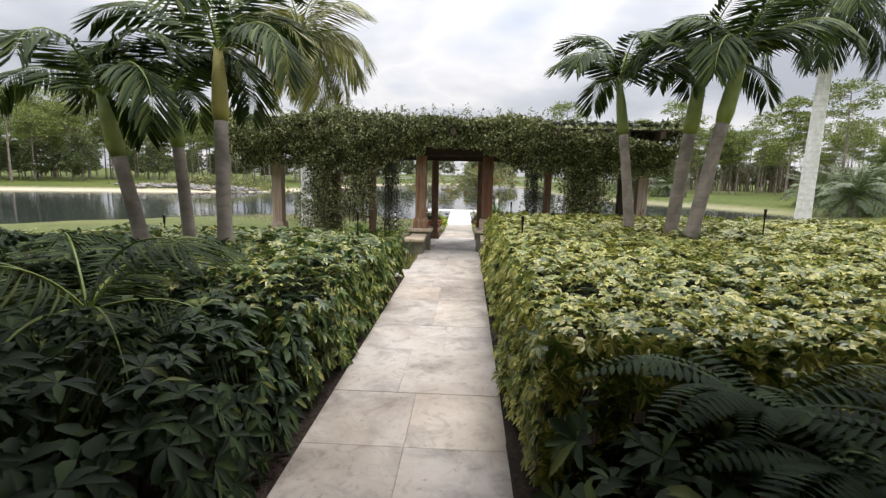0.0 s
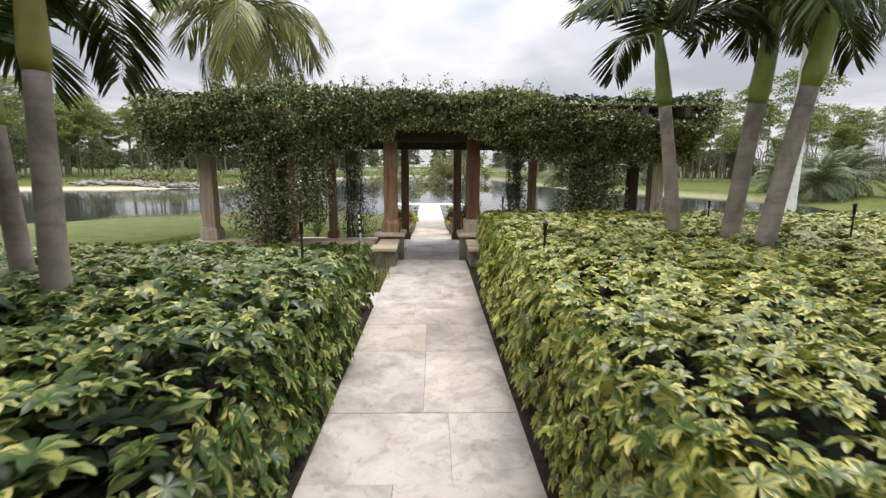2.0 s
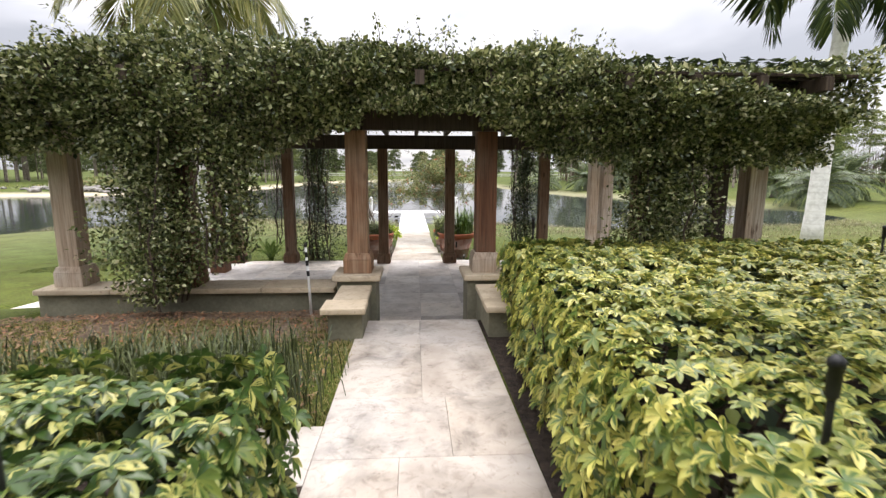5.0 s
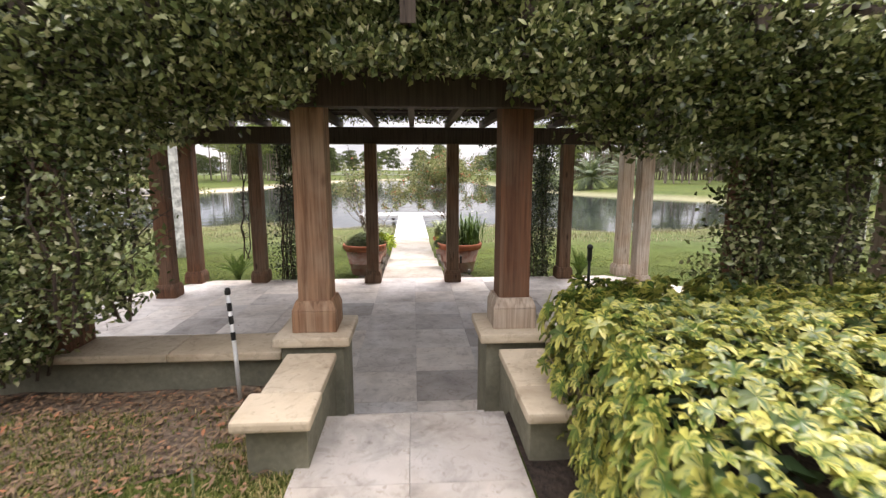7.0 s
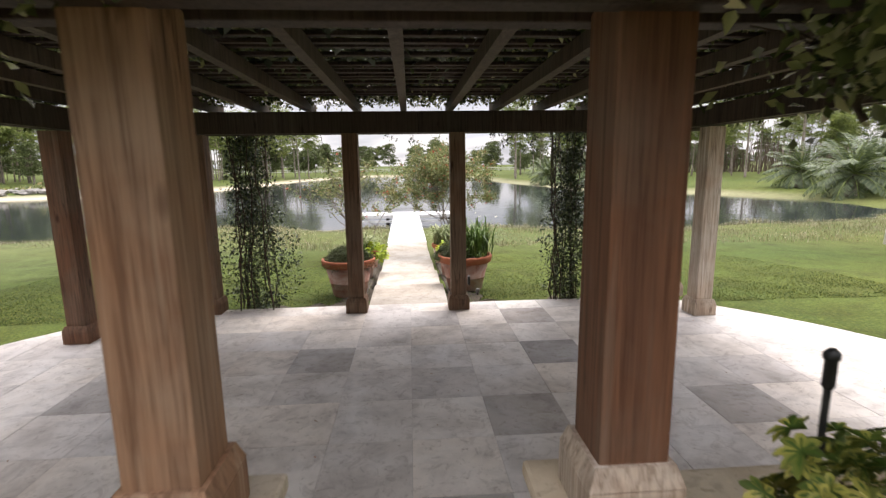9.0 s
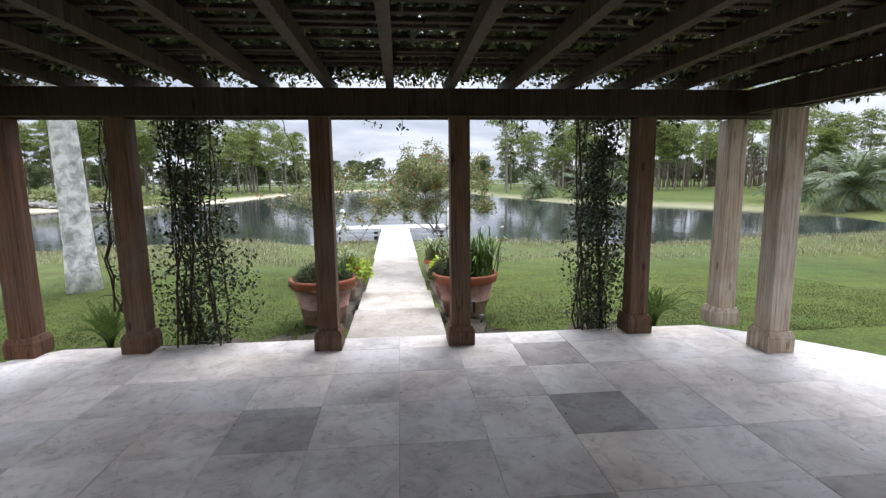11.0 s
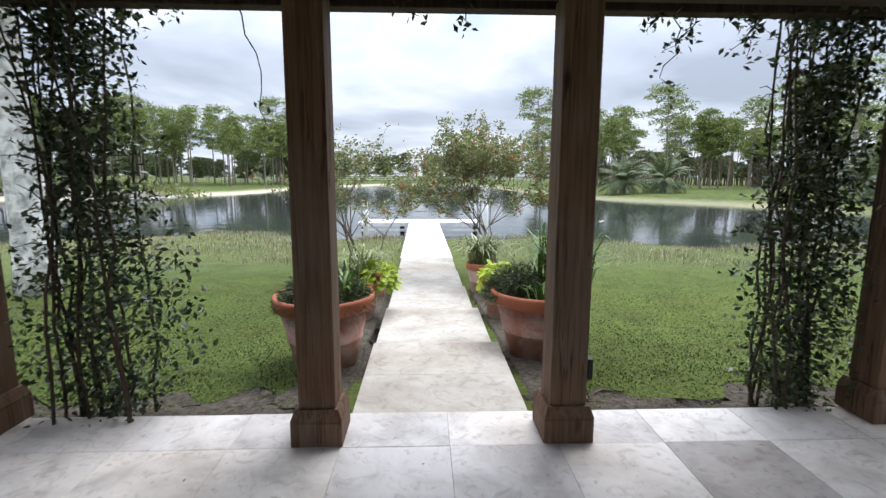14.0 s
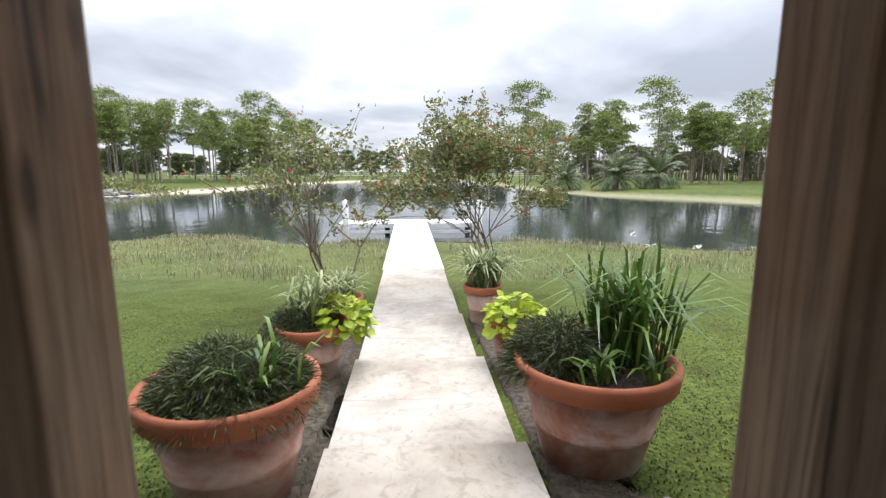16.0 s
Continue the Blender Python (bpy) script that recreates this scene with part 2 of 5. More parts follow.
def ground_build(N, L, b, t):
    pos = world_pos(N)
    sep = N("ShaderNodeSeparateXYZ")
    L(pos, sep.inputs[0])
    fine = noise_of(N, L, 30.0, 5, 0.7, pos)
    mid = noise_of(N, L, 1.7, 5, 0.65, pos, 0.3)
    big = noise_of(N, L, 0.12, 4, 0.6, pos)
    g = ramp_of(N, [(0.28, (0.024, 0.036, 0.008)), (0.5, (0.068, 0.094, 0.019)), (0.75, (0.15, 0.17, 0.042))])
    L(fine.outputs[0], g.inputs[0])
    m = ramp_of(N, [(0.40, (1.05, 1.05, 1.0)), (0.58, (0.85, 0.80, 0.72)), (0.72, (0.62, 0.50, 0.44))])
    L(mid.outputs[0], m.inputs[0])
    col = mixed(N, L, 1.0, g.outputs[0], m.outputs[0], "MULTIPLY")
    bg = ramp_of(N, [(0.35, (0.85, 0.95, 0.85)), (0.65, (1.25, 1.15, 0.9))])
    L(big.outputs[0], bg.inputs[0])
    col = mixed(N, L, 1.0, col, bg.outputs[0], "MULTIPLY")
    # bare sandy bank close to the water line
    hz = N("ShaderNodeMath")
    hz.operation = "MULTIPLY_ADD"
    hz.inputs[1].default_value = 0.22
    L(mid.outputs[0], hz.inputs[0])
    L(sep.outputs[2], hz.inputs[2])
    sr = ramp_of(N, [(0.0, (1, 1, 1)), (1.0, (0, 0, 0))])
    mr = N("ShaderNodeMapRange")
    mr.inputs["From Min"].default_value, mr.inputs["From Max"].default_value = -0.66, -0.40
    L(hz.outputs[0], mr.inputs["Value"])
    L(mr.outputs[0], sr.inputs[0])
    sand = ramp_of(N, [(0.3, (0.33, 0.28, 0.19)), (0.7, (0.56, 0.50, 0.37))])
    L(fine.outputs[0], sand.inputs[0])
    # the open beach lies across the lake, the near shore is grassed
    across = N("ShaderNodeMapRange")
    across.inputs["From Min"].default_value, across.inputs["From Max"].default_value = 27.0, 38.0
    across.inputs["To Min"].default_value = 0.12
    L(sep.outputs[1], across.inputs["Value"])
    west = N("ShaderNodeMapRange")
    west.inputs["From Min"].default_value, west.inputs["From Max"].default_value = 12.0, -18.0
    west.inputs["To Min"].default_value = 0.38
    L(sep.outputs[0], west.inputs["Value"])
    both = N("ShaderNodeMath")
    both.operation = "MULTIPLY"
    L(across.outputs[0], both.inputs[0])
    L(west.outputs[0], both.inputs[1])
    beach = N("ShaderNodeMath")
    beach.operation = "MULTIPLY"
    L(both.outputs[0], beach.inputs[0])
    L(sr.outputs[0], beach.inputs[1])
    col = mixed(N, L, beach.outputs[0], col, sand.outputs[0])
    L(col, b.inputs["Base Color"])
    b.inputs["Roughness"].default_value = 0.9
    b.inputs["Specular IOR Level"].default_value = 0.2
    bumped(N, L, b, fine.outputs[0], 0.6, 0.02)


def water_build(N, L, b, t):
    pos = world_pos(N)
    mp = N("ShaderNodeMapping")
    mp.inputs["Scale"].default_value = (1.0, 0.55, 1)
    L(pos, mp.inputs[0])
    n = noise_of(N, L, 1.6, 3, 0.5, mp.outputs[0])
    b.inputs["Base Color"].default_value = (0.028, 0.034, 0.034, 1)
    b.inputs["Roughness"].default_value = 0.06
    b.inputs["IOR"].default_value = 1.33
    bumped(N, L, b, n.outputs[0], 0.26, 0.05)


def pot_build(N, L, b, t):
    co = N("ShaderNodeTexCoord")
    n = noise_of(N, L, 4.0, 6, 0.62, co.outputs["Object"], 0.8)
    r = ramp_of(N, [(0.36, (0.27, 0.105, 0.065)), (0.55, (0.35, 0.165, 0.11)), (0.75, (0.45, 0.29, 0.22))])
    L(n.outputs[0], r.inputs[0])
    n2 = noise_of(N, L, 2.3, 5, 0.7, world_pos(N), 1.0)
    lr = ramp_of(N, [(0.42, (0, 0, 0)), (0.62, (0.8, 0.8, 0.8))])
    L(n2.outputs[0], lr.inputs[0])
    L(mixed(N, L, lr.outputs[0], r.outputs[0], (0.46, 0.37, 0.31)), b.inputs["Base Color"])
    b.inputs["Roughness"].default_value = 0.8
    bumped(N, L, b, n.outputs[0], 0.15, 0.004)


GROUND = material("lawn_and_bank", ground_build)
WATER = material("lake_water", water_build)
SOIL = rough_material("worn_garden_soil", (0.03, 0.024, 0.017), (0.13, 0.105, 0.075), 22, 0.95, 0.9, 0.03)
TERRACOTTA = material("weathered_terracotta", pot_build)
TERRACOTTA_RIM = rough_material("terracotta_rim", (0.34, 0.105, 0.05), (0.43, 0.15, 0.075), 5.0, 0.7, 0.1, 0.003)
PATH_STONE = stone_material("path_travertine", (0.47, 0.43, 0.385), (0.27, 0.25, 0.225), 0.08, stained=1.0)
WALK_STONE = stone_material("pale_travertine", (0.47, 0.435, 0.38), (0.38, 0.34, 0.285), 0.10)
TILE = stone_material("terrace_travertine", (0.74, 0.70, 0.655), (0.55, 0.515, 0.48), 0.13)
TILE_MID = stone_material("dull_terrace_travertine", (0.64, 0.60, 0.56), (0.44, 0.41, 0.38), 0.12)
TILE_GREY = stone_material("grey_terrace_stone", (0.44, 0.415, 0.395), (0.31, 0.29, 0.275), 0.14)
CAP_STONE = stone_material("cast_stone_cap", (0.58, 0.49, 0.36), (0.46, 0.37, 0.26), 0.08)
JOINT = rough_material("sand_joint", (0.34, 0.315, 0.28), (0.46, 0.43, 0.39), 40, 0.95, 0.3, 0.003)
STUCCO = rough_material("olive_stucco", (0.175, 0.165, 0.115), (0.235, 0.22, 0.155), 30, 0.9, 0.35, 0.004)
MULCH = rough_material("dark_mulch", (0.016, 0.012, 0.009), (0.065, 0.045, 0.033), 26, 0.95, 0.9, 0.03)
MULCH_RED = rough_material("bark_mulch", (0.075, 0.052, 0.036), (0.31, 0.225, 0.16), 22, 0.95, 0.9, 0.03)
WOOD = wood_material("cedar_post", (0.165, 0.076, 0.040), (0.058, 0.027, 0.016), (0.15, 0.10, 0.068))
WOOD_TAN = wood_material("tan_cedar_post", (0.31, 0.17, 0.095), (0.125, 0.062, 0.034), (0.32, 0.225, 0.15))
WOOD_REAR = wood_material("weathered_cedar_post", (0.18, 0.103, 0.060), (0.064, 0.035, 0.021), (0.19, 0.138, 0.095))
WORN_BLADE = leaf_material("worn_turf_blade", [(0.0, (0.08, 0.105, 0.022)), (0.5, (0.19, 0.20, 0.045)), (0.75, (0.32, 0.26, 0.10)), (1.0, (0.50, 0.38, 0.20))], 0.85, 0.2)
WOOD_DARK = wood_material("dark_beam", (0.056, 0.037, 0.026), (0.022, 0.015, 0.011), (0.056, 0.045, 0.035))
# the beam timber made lighter: light from the floor put into the joist colour
WOOD_JOIST_LIT = wood_material("lit_brown_joist", (0.085, 0.060, 0.043), (0.038, 0.026, 0.019), (0.085, 0.068, 0.053))
WOOD_PALE = wood_material("weathered_post", (0.46, 0.36, 0.27), (0.27, 0.18, 0.125), (0.52, 0.47, 0.40))
WHITE_WOOD = rough_material("white_painted_boards", (0.62, 0.61, 0.595), (0.72, 0.71, 0.695), 9, 0.6, 0.1, 0.003)
BLACK_METAL = rough_material("black_metal", (0.012, 0.012, 0.012), (0.03, 0.03, 0.028), 20, 0.45, 0.1, 0.002)
ROCK = rough_material("grey_bank_rock", (0.13, 0.12, 0.105), (0.36, 0.34, 0.31), 2.0, 0.9, 0.5, 0.05)
WHITE_PIPE = rough_material("white_plastic_pipe", (0.66, 0.65, 0.62), (0.80, 0.79, 0.76), 14, 0.5, 0.1, 0.002)
TWIG = rough_material("grey_twig", (0.09, 0.065, 0.05), (0.22, 0.17, 0.13), 20, 0.9, 0.3, 0.004)
VINE_STEM = rough_material("vine_stem", (0.035, 0.025, 0.018), (0.10, 0.07, 0.05), 20, 0.9, 0.3, 0.004)
PINE_BARK = rough_material("pine_bark", (0.14, 0.11, 0.09), (0.36, 0.31, 0.26), 3, 0.9, 0.6, 0.04)
TRUNK_GREY = bark_material("palm_trunk", (0.15, 0.125, 0.10), (0.27, 0.23, 0.19), 60)
TRUNK_PALE = bark_material("clean_royal_palm_trunk", (0.60, 0.58, 0.545), (0.80, 0.78, 0.745), 28)
TRUNK_WHITE = bark_material("royal_palm_trunk", (0.30, 0.29, 0.265), (0.80, 0.78, 0.74), 28)
SHAFT_GREEN = rough_material("palm_crownshaft", (0.13, 0.19, 0.04), (0.30, 0.32, 0.09), 3.5, 0.45, 0.1, 0.003)
SHAFT_YELLOW = rough_material("yellow_crownshaft", (0.24, 0.22, 0.05), (0.38, 0.33, 0.09), 3.5, 0.45, 0.1, 0.003)
RACHIS = rough_material("frond_rib", (0.14, 0.20, 0.04), (0.26, 0.31, 0.08), 6, 0.5, 0.1, 0.003)

YELLOW_LEAF = leaf_material("variegated_leaf", [(0.0, (0.05, 0.085, 0.018)), (0.2, (0.13, 0.17, 0.034)), (0.5, (0.29, 0.30, 0.07)), (0.85, (0.48, 0.45, 0.105)), (1.0, (0.60, 0.54, 0.17))], 0.36, 0.22, (0.07, 0.13, 0.025))
MIXED_LEAF = leaf_material("half_variegated_leaf", [(0.0, (0.03, 0.065, 0.016)), (0.4, (0.07, 0.12, 0.025)), (0.65, (0.17, 0.21, 0.045)), (1.0, (0.50, 0.47, 0.15))], 0.36, 0.22, (0.05, 0.10, 0.02))
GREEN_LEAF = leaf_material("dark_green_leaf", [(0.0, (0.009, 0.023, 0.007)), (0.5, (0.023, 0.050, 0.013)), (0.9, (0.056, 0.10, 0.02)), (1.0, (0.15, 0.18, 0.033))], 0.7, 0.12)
VINE_LEAF = leaf_material("vine_leaf", [(0.0, (0.036, 0.055, 0.018)), (0.5, (0.13, 0.155, 0.055)), (0.85, (0.33, 0.35, 0.15)), (1.0, (0.58, 0.55, 0.34))], 0.27, 0.14)
# the same vine leaf, darker: shade and backlight put into the colour
VINE_LEAF_SHADED = leaf_material("shaded_vine_leaf", [(0.0, (0.014, 0.026, 0.010)), (0.6, (0.045, 0.066, 0.024)), (1.0, (0.14, 0.17, 0.065))], 0.4, 0.12)
FERN_LEAF = leaf_material("fern_leaf", [(0.0, (0.011, 0.028, 0.006)), (1.0, (0.04, 0.085, 0.016))], 0.8, 0.15)
PALM_LEAF = leaf_material("palm_leaflet", [(0.0, (0.015, 0.030, 0.008)), (0.6, (0.042, 0.070, 0.016)), (1.0, (0.12, 0.145, 0.033))], 0.8, 0.2)
YELLOW_PALM = leaf_material("yellowing_palm_leaflet", [(0.0, (0.10, 0.12, 0.03)), (0.6, (0.24, 0.24, 0.06)), (1.0, (0.40, 0.36, 0.12))], 0.4, 0.3)
DATE_LEAF = leaf_material("date_palm_leaflet", [(0.0, (0.045, 0.075, 0.03)), (1.0, (0.16, 0.20, 0.09))], 0.45, 0.2)
PINE_LEAF = leaf_material("pine_needles", [(0.0, (0.085, 0.12, 0.03)), (0.6, (0.20, 0.25, 0.066)), (1.0, (0.38, 0.42, 0.13))], 0.6, 0.2)
OAK_LEAF = leaf_material("oak_leaves", [(0.0, (0.055, 0.08, 0.027)), (1.0, (0.17, 0.20, 0.075))], 0.6, 0.2)
GRASS_BLADE = leaf_material("lawn_blade", [(0.0, (0.024, 0.042, 0.007)), (0.6, (0.074, 0.108, 0.016)), (1.0, (0.22, 0.22, 0.055))], 0.9, 0.3)
MARSH_BLADE = leaf_material("marsh_grass_blade", [(0.0, (0.10, 0.11, 0.04)), (0.5, (0.27, 0.245, 0.13)), (1.0, (0.46, 0.42, 0.30))], 0.7, 0.25)
LIME_LEAF = leaf_material("lime_leaf", [(0.0, (0.30, 0.42, 0.03)), (1.0, (0.55, 0.62, 0.06))], 0.45, 0.3)
STRAP_LEAF = leaf_material("strap_leaf", [(0.0, (0.05, 0.11, 0.02)), (1.0, (0.17, 0.26, 0.05))], 0.4, 0.2)
PALE_STRAP = leaf_material("striped_strap_leaf", [(0.0, (0.16, 0.20, 0.08)), (1.0, (0.42, 0.45, 0.24))], 0.4, 0.2)
JUNIPER = leaf_material("feathery_sprig", [(0.0, (0.026, 0.038, 0.013)), (0.7, (0.075, 0.09, 0.030)), (1.0, (0.14, 0.17, 0.06))], 0.6, 0.15)
SHRUB_LEAF = leaf_material("shrub_leaf", [(0.0, (0.11, 0.14, 0.05)), (0.7, (0.24, 0.27, 0.10)), (1.0, (0.42, 0.34, 0.17))], 0.5, 0.25)
RED_FLOWER = leaf_material("red_flower", [(0.0, (0.50, 0.05, 0.03)), (1.0, (0.62, 0.16, 0.10))], 0.5, 0.2)
WHITE_FLOWER = leaf_material("white_flower", [(0.0, (0.75, 0.74, 0.66)), (1.0, (0.82, 0.80, 0.72))], 0.5, 0.2)
DRY_LEAF = leaf_material("dry_leaf", [(0.0, (0.14, 0.085, 0.05)), (0.8, (0.36, 0.23, 0.14)), (1.0, (0.50, 0.20, 0.10))], 0.8, 0.1)

# ---------------------------------------------------------------- helpers for meshes
rng = np.random.default_rng(7)


def thing(name, label, category, place=(0, 0, 0), group="", kind=""):
    ob = new(name)
    ob.location = place
    ob.empty_display_size = 0.1
    return tagged(ob, label, category, group, kind)


def hang(ob, parent, label=""):
    if parent is not None:
        ob.parent = parent
    if label:
        ob["label"] = label
    return ob


MASSES = ("foliage", "inner_foliage", "stem", "shoot", "shoot_foliage", "sprig", "flower", "leaf", "stalk", "branch")


def mass(ob):
    """Marks what nobody could count, leaves and thin stems, as stuff."""
    if ob.parent is not None and ob.name.split(".")[0] in MASSES:
        ob["kind"] = "stuff"
    return ob


def part(name, bm, mat, parent=None, label="", smooth=False):
    me = bpy.data.meshes.new(name)
    bm.to_mesh(me)
    bm.free()
    me.materials.append(mat)
    if smooth:
        me.shade_smooth()
    return mass(hang(new(name, me), parent, label))


def part_np(name, verts, tris, mat, parent=None, label="", uv=None, smooth=False):
    """One mesh from arrays of vertices and triangles."""
    me = bpy.data.meshes.new(name)
    verts, tris = np.asarray(verts, np.float32), np.asarray(tris, np.int32)
    k = tris.shape[1]
    me.vertices.add(len(verts))
    me.vertices.foreach_set("co", verts.ravel())
    me.loops.add(tris.size)
    me.loops.foreach_set("vertex_index", tris.ravel())
    me.polygons.add(len(tris))
    me.polygons.foreach_set("loop_start", np.arange(0, tris.size, k, dtype=np.int32))
    if uv is not None:
        layer = me.uv_layers.new(name="UVMap")
        layer.data.foreach_set("uv", np.asarray(uv, np.float32)[tris.ravel()].ravel())
    me.update(calc_edges=True)
    me.materials.append(mat)
    if smooth:
        me.shade_smooth()
    return mass(hang(new(name, me), parent, label))


def add_box(bm, x0, x1, y0, y1, z0, z1, bevel=0.0):
    made = bmesh.ops.create_cube(bm, size=1)["verts"]
    for v in made:
        v.co = Vector((x0 + (v.co.x + .5) * (x1 - x0), y0 + (v.co.y + .5) * (y1 - y0), z0 + (v.co.z + .5) * (z1 - z0)))
    if bevel:
        edges = list({e for v in made for e in v.link_edges})
        bmesh.ops.bevel(bm, geom=edges, offset=bevel, segments=2, affect="EDGES", profile=0.6)
    return bm


def block(name, dims, mat, parent=None, label="", bevel=0.006):
    return part(name, add_box(bmesh.new(), *dims, bevel), mat, parent, label)


def lathe(bm, profile, n=40):
    """A round body from (radius, height) pairs."""
    rings = []
    for r, z in profile:
        rings.append([bm.verts.new((r * math.cos(2 * math.pi * i / n), r * math.sin(2 * math.pi * i / n), z)) for i in range(n)])
    for a, b in zip(rings, rings[1:]):
        for i in range(n):
            bm.faces.new((a[i], a[(i + 1) % n], b[(i + 1) % n], b[i]))
    bm.faces.new(list(reversed(rings[0])))
    bm.faces.new(rings[-1])
    return bm


def tube(bm, pts, radii, n=6):
    """A tapered limb along points."""
    rings = []
    for i, p in enumerate(pts):
        a, b = Vector(pts[max(i - 1, 0)]), Vector(pts[min(i + 1, len(pts) - 1)])
        d = (b - a).normalized()
        s = (Vector((1, 0, 0)) - d * d.x).normalized() if abs(d.x) < 0.9 else (Vector((0, 1, 0)) - d * d.y).normalized()
        u = d.cross(s)
        rings.append([bm.verts.new(Vector(p) + (s * math.cos(2 * math.pi * k / n) + u * math.sin(2 * math.pi * k / n)) * radii[i]) for k in range(n)])
    for a, b in zip(rings, rings[1:]):
        for k in range(n):
            bm.faces.new((a[k], a[(k + 1) % n], b[(k + 1) % n], b[k]))
    bm.faces.new(list(reversed(rings[0])))
    bm.faces.new(rings[-1])
    return bm


def unit(v):
    return v / np.maximum(np.linalg.norm(v, axis=-1, keepdims=True), 1e-9)


def leaves(base, way, up, length, width, fold=0.25, droop=0.0):
    """Pointed leaves, folded along the midrib: base points, directions, rough upward sides, sizes. Returns vertices, triangles and uv."""
    base, way = np.asarray(base, float), unit(np.asarray(way, float))
    n = len(base)
    length, width = np.broadcast_to(length, n)[:, None], np.broadcast_to(width, n)[:, None]
    side = unit(np.cross(way, np.broadcast_to(up, (n, 3))) + 1e-6)
    nor = np.cross(side, way)
    down = np.array([0, 0, -1])
    mid = base + way * length * 0.52 + down * (droop * 0.27) * length
    high = base + way * length * 0.82 + down * (droop * 0.67) * length
    tip = base + way * length + down * droop * length
    lift = nor * width * fold
    left, right = mid - side * width * 0.5 + lift, mid + side * width * 0.5 + lift
    left2, right2 = high - side * width * 0.36 + lift * .6, high + side * width * 0.36 + lift * .6
    v = np.stack([base, left, mid, right, left2, right2, tip], 1).reshape(-1, 3)
    k = np.arange(n)[:, None, None] * 7
    f = (np.array([[0, 3, 2], [0, 2, 1], [2, 3, 5], [2, 5, 6], [2, 6, 4], [2, 4, 1]])[None] + k).reshape(-1, 3)
    uv = np.tile(np.array([[.5, 0], [0, .5], [.6, .5], [0, .5], [0, .8], [0, .8], [.2, 1]]), (n, 1))
    return v, f, uv


def small_leaves(base, way, up, length, width):
    """Two-triangle leaves, for masses."""
    base, way = np.asarray(base, float), unit(np.asarray(way, float))
    n = len(base)
    length, width = np.broadcast_to(length, n)[:, None], np.broadcast_to(width, n)[:, None]
    side = unit(np.cross(way, np.broadcast_to(up, (n, 3))) + 1e-6)
    nor = np.cross(side, way)
    m = base + way * length * 0.45 + nor * width * 0.18
    v = np.stack([base, m - side * width * .5, base + way * length, m + side * width * .5], 1).reshape(-1, 3)
    k = np.arange(n)[:, None, None] * 4
    f = (np.array([[0, 3, 2], [0, 2, 1]])[None] + k).reshape(-1, 3)
    return v, f, None


def blades(base, height, width, lean, rngs):
    """Upright grass or strap blades that bend over; three segments."""
    base = np.asarray(base, float)
    n = len(base)
    ang = rngs.uniform(0, 2 * math.pi, n)
    out = np.stack([np.cos(ang), np.sin(ang), 0 * ang], 1)
    side = np.stack([-np.sin(ang), np.cos(ang), 0 * ang], 1)
    h, w, le = (np.broadcast_to(a, n)[:, None] for a in (height, width, lean))
    up = np.array([[0, 0, 1.0]])
    a = base
    b = base + up * h * .5 + out * h * le * .22
    c = base + up * h * (0.9 - .35 * le) + out * h * le * .62
    d = base + up * h * (1.0 - .62 * le) + out * h * le * 1.0
    v = np.stack([a - side * w * .35, a + side * w * .35, b - side * w * .5, b + side * w * .5, c - side * w * .38, c + side * w * .38, d], 1).reshape(-1, 3)
    k = np.arange(n)[:, None, None] * 7
    f = (np.array([[0, 1, 3], [0, 3, 2], [2, 3, 5], [2, 5, 4], [4, 5, 6]])[None] + k).reshape(-1, 3)
    return v, f, None


def joined(*meshes):
    vs, fs, us, n = [], [], [], 0
    for v, f, uv in meshes:
        vs.append(v)
        fs.append(f + n)
        us.append(uv if uv is not None else np.zeros((len(v), 2)))
        n += len(v)
    return np.concatenate(vs), np.concatenate(fs), np.concatenate(us)


def ball_way(n, r, zmin=-1.0):
    z = r.uniform(zmin, 1, n)
    a = r.uniform(0, 2 * math.pi, n)
    s = np.sqrt(1 - z * z)
    return np.stack([s * np.cos(a), s * np.sin(a), z], 1)


def bumpy(x, y, seed=0.0, scale=1.0):
    """A smooth rolling height, about -1 to 1, without a regular pattern."""
    x, y = np.asarray(x) * scale, np.asarray(y) * scale
    return (np.sin(1.7 * x + 0.9 * y + seed) + np.sin(-1.1 * x + 2.3 * y + 2.1 * seed + 1) + np.sin(3.1 * x + 1.3 * y + 4 + seed) * .6 + np.sin(0.5 * x - 3.4 * y + 2 + seed) * .6) / 3.2


# ---------------------------------------------------------------- levels and outlines
FRONT = 0.46          # garden in front of the terrace
PATH_TOP = 0.49
LAKE = -0.90
PX0, PX1, PXC = -0.475, 0.575, 0.05     # garden path
TC = (0.09, 1.2)      # centre of the round terrace
TR = 5.62
TBACK = 5.68
SHORE = np.array([(-140, -6), (-60, 4), (-24, 11), (-15, 19), (-8, 22.5), (-3, 20.4), (4, 20.4), (10, 18), (15, 19.5), (21, 20), (27, 24), (28, 30), (24, 41), (17.5, 50), (14, 72), (13, 100), (10, 138), (-9, 128), (-20, 98), (-21, 80), (-22, 66), (-27, 53), (-36, 48), (-60, 42), (-140, 36)], float)


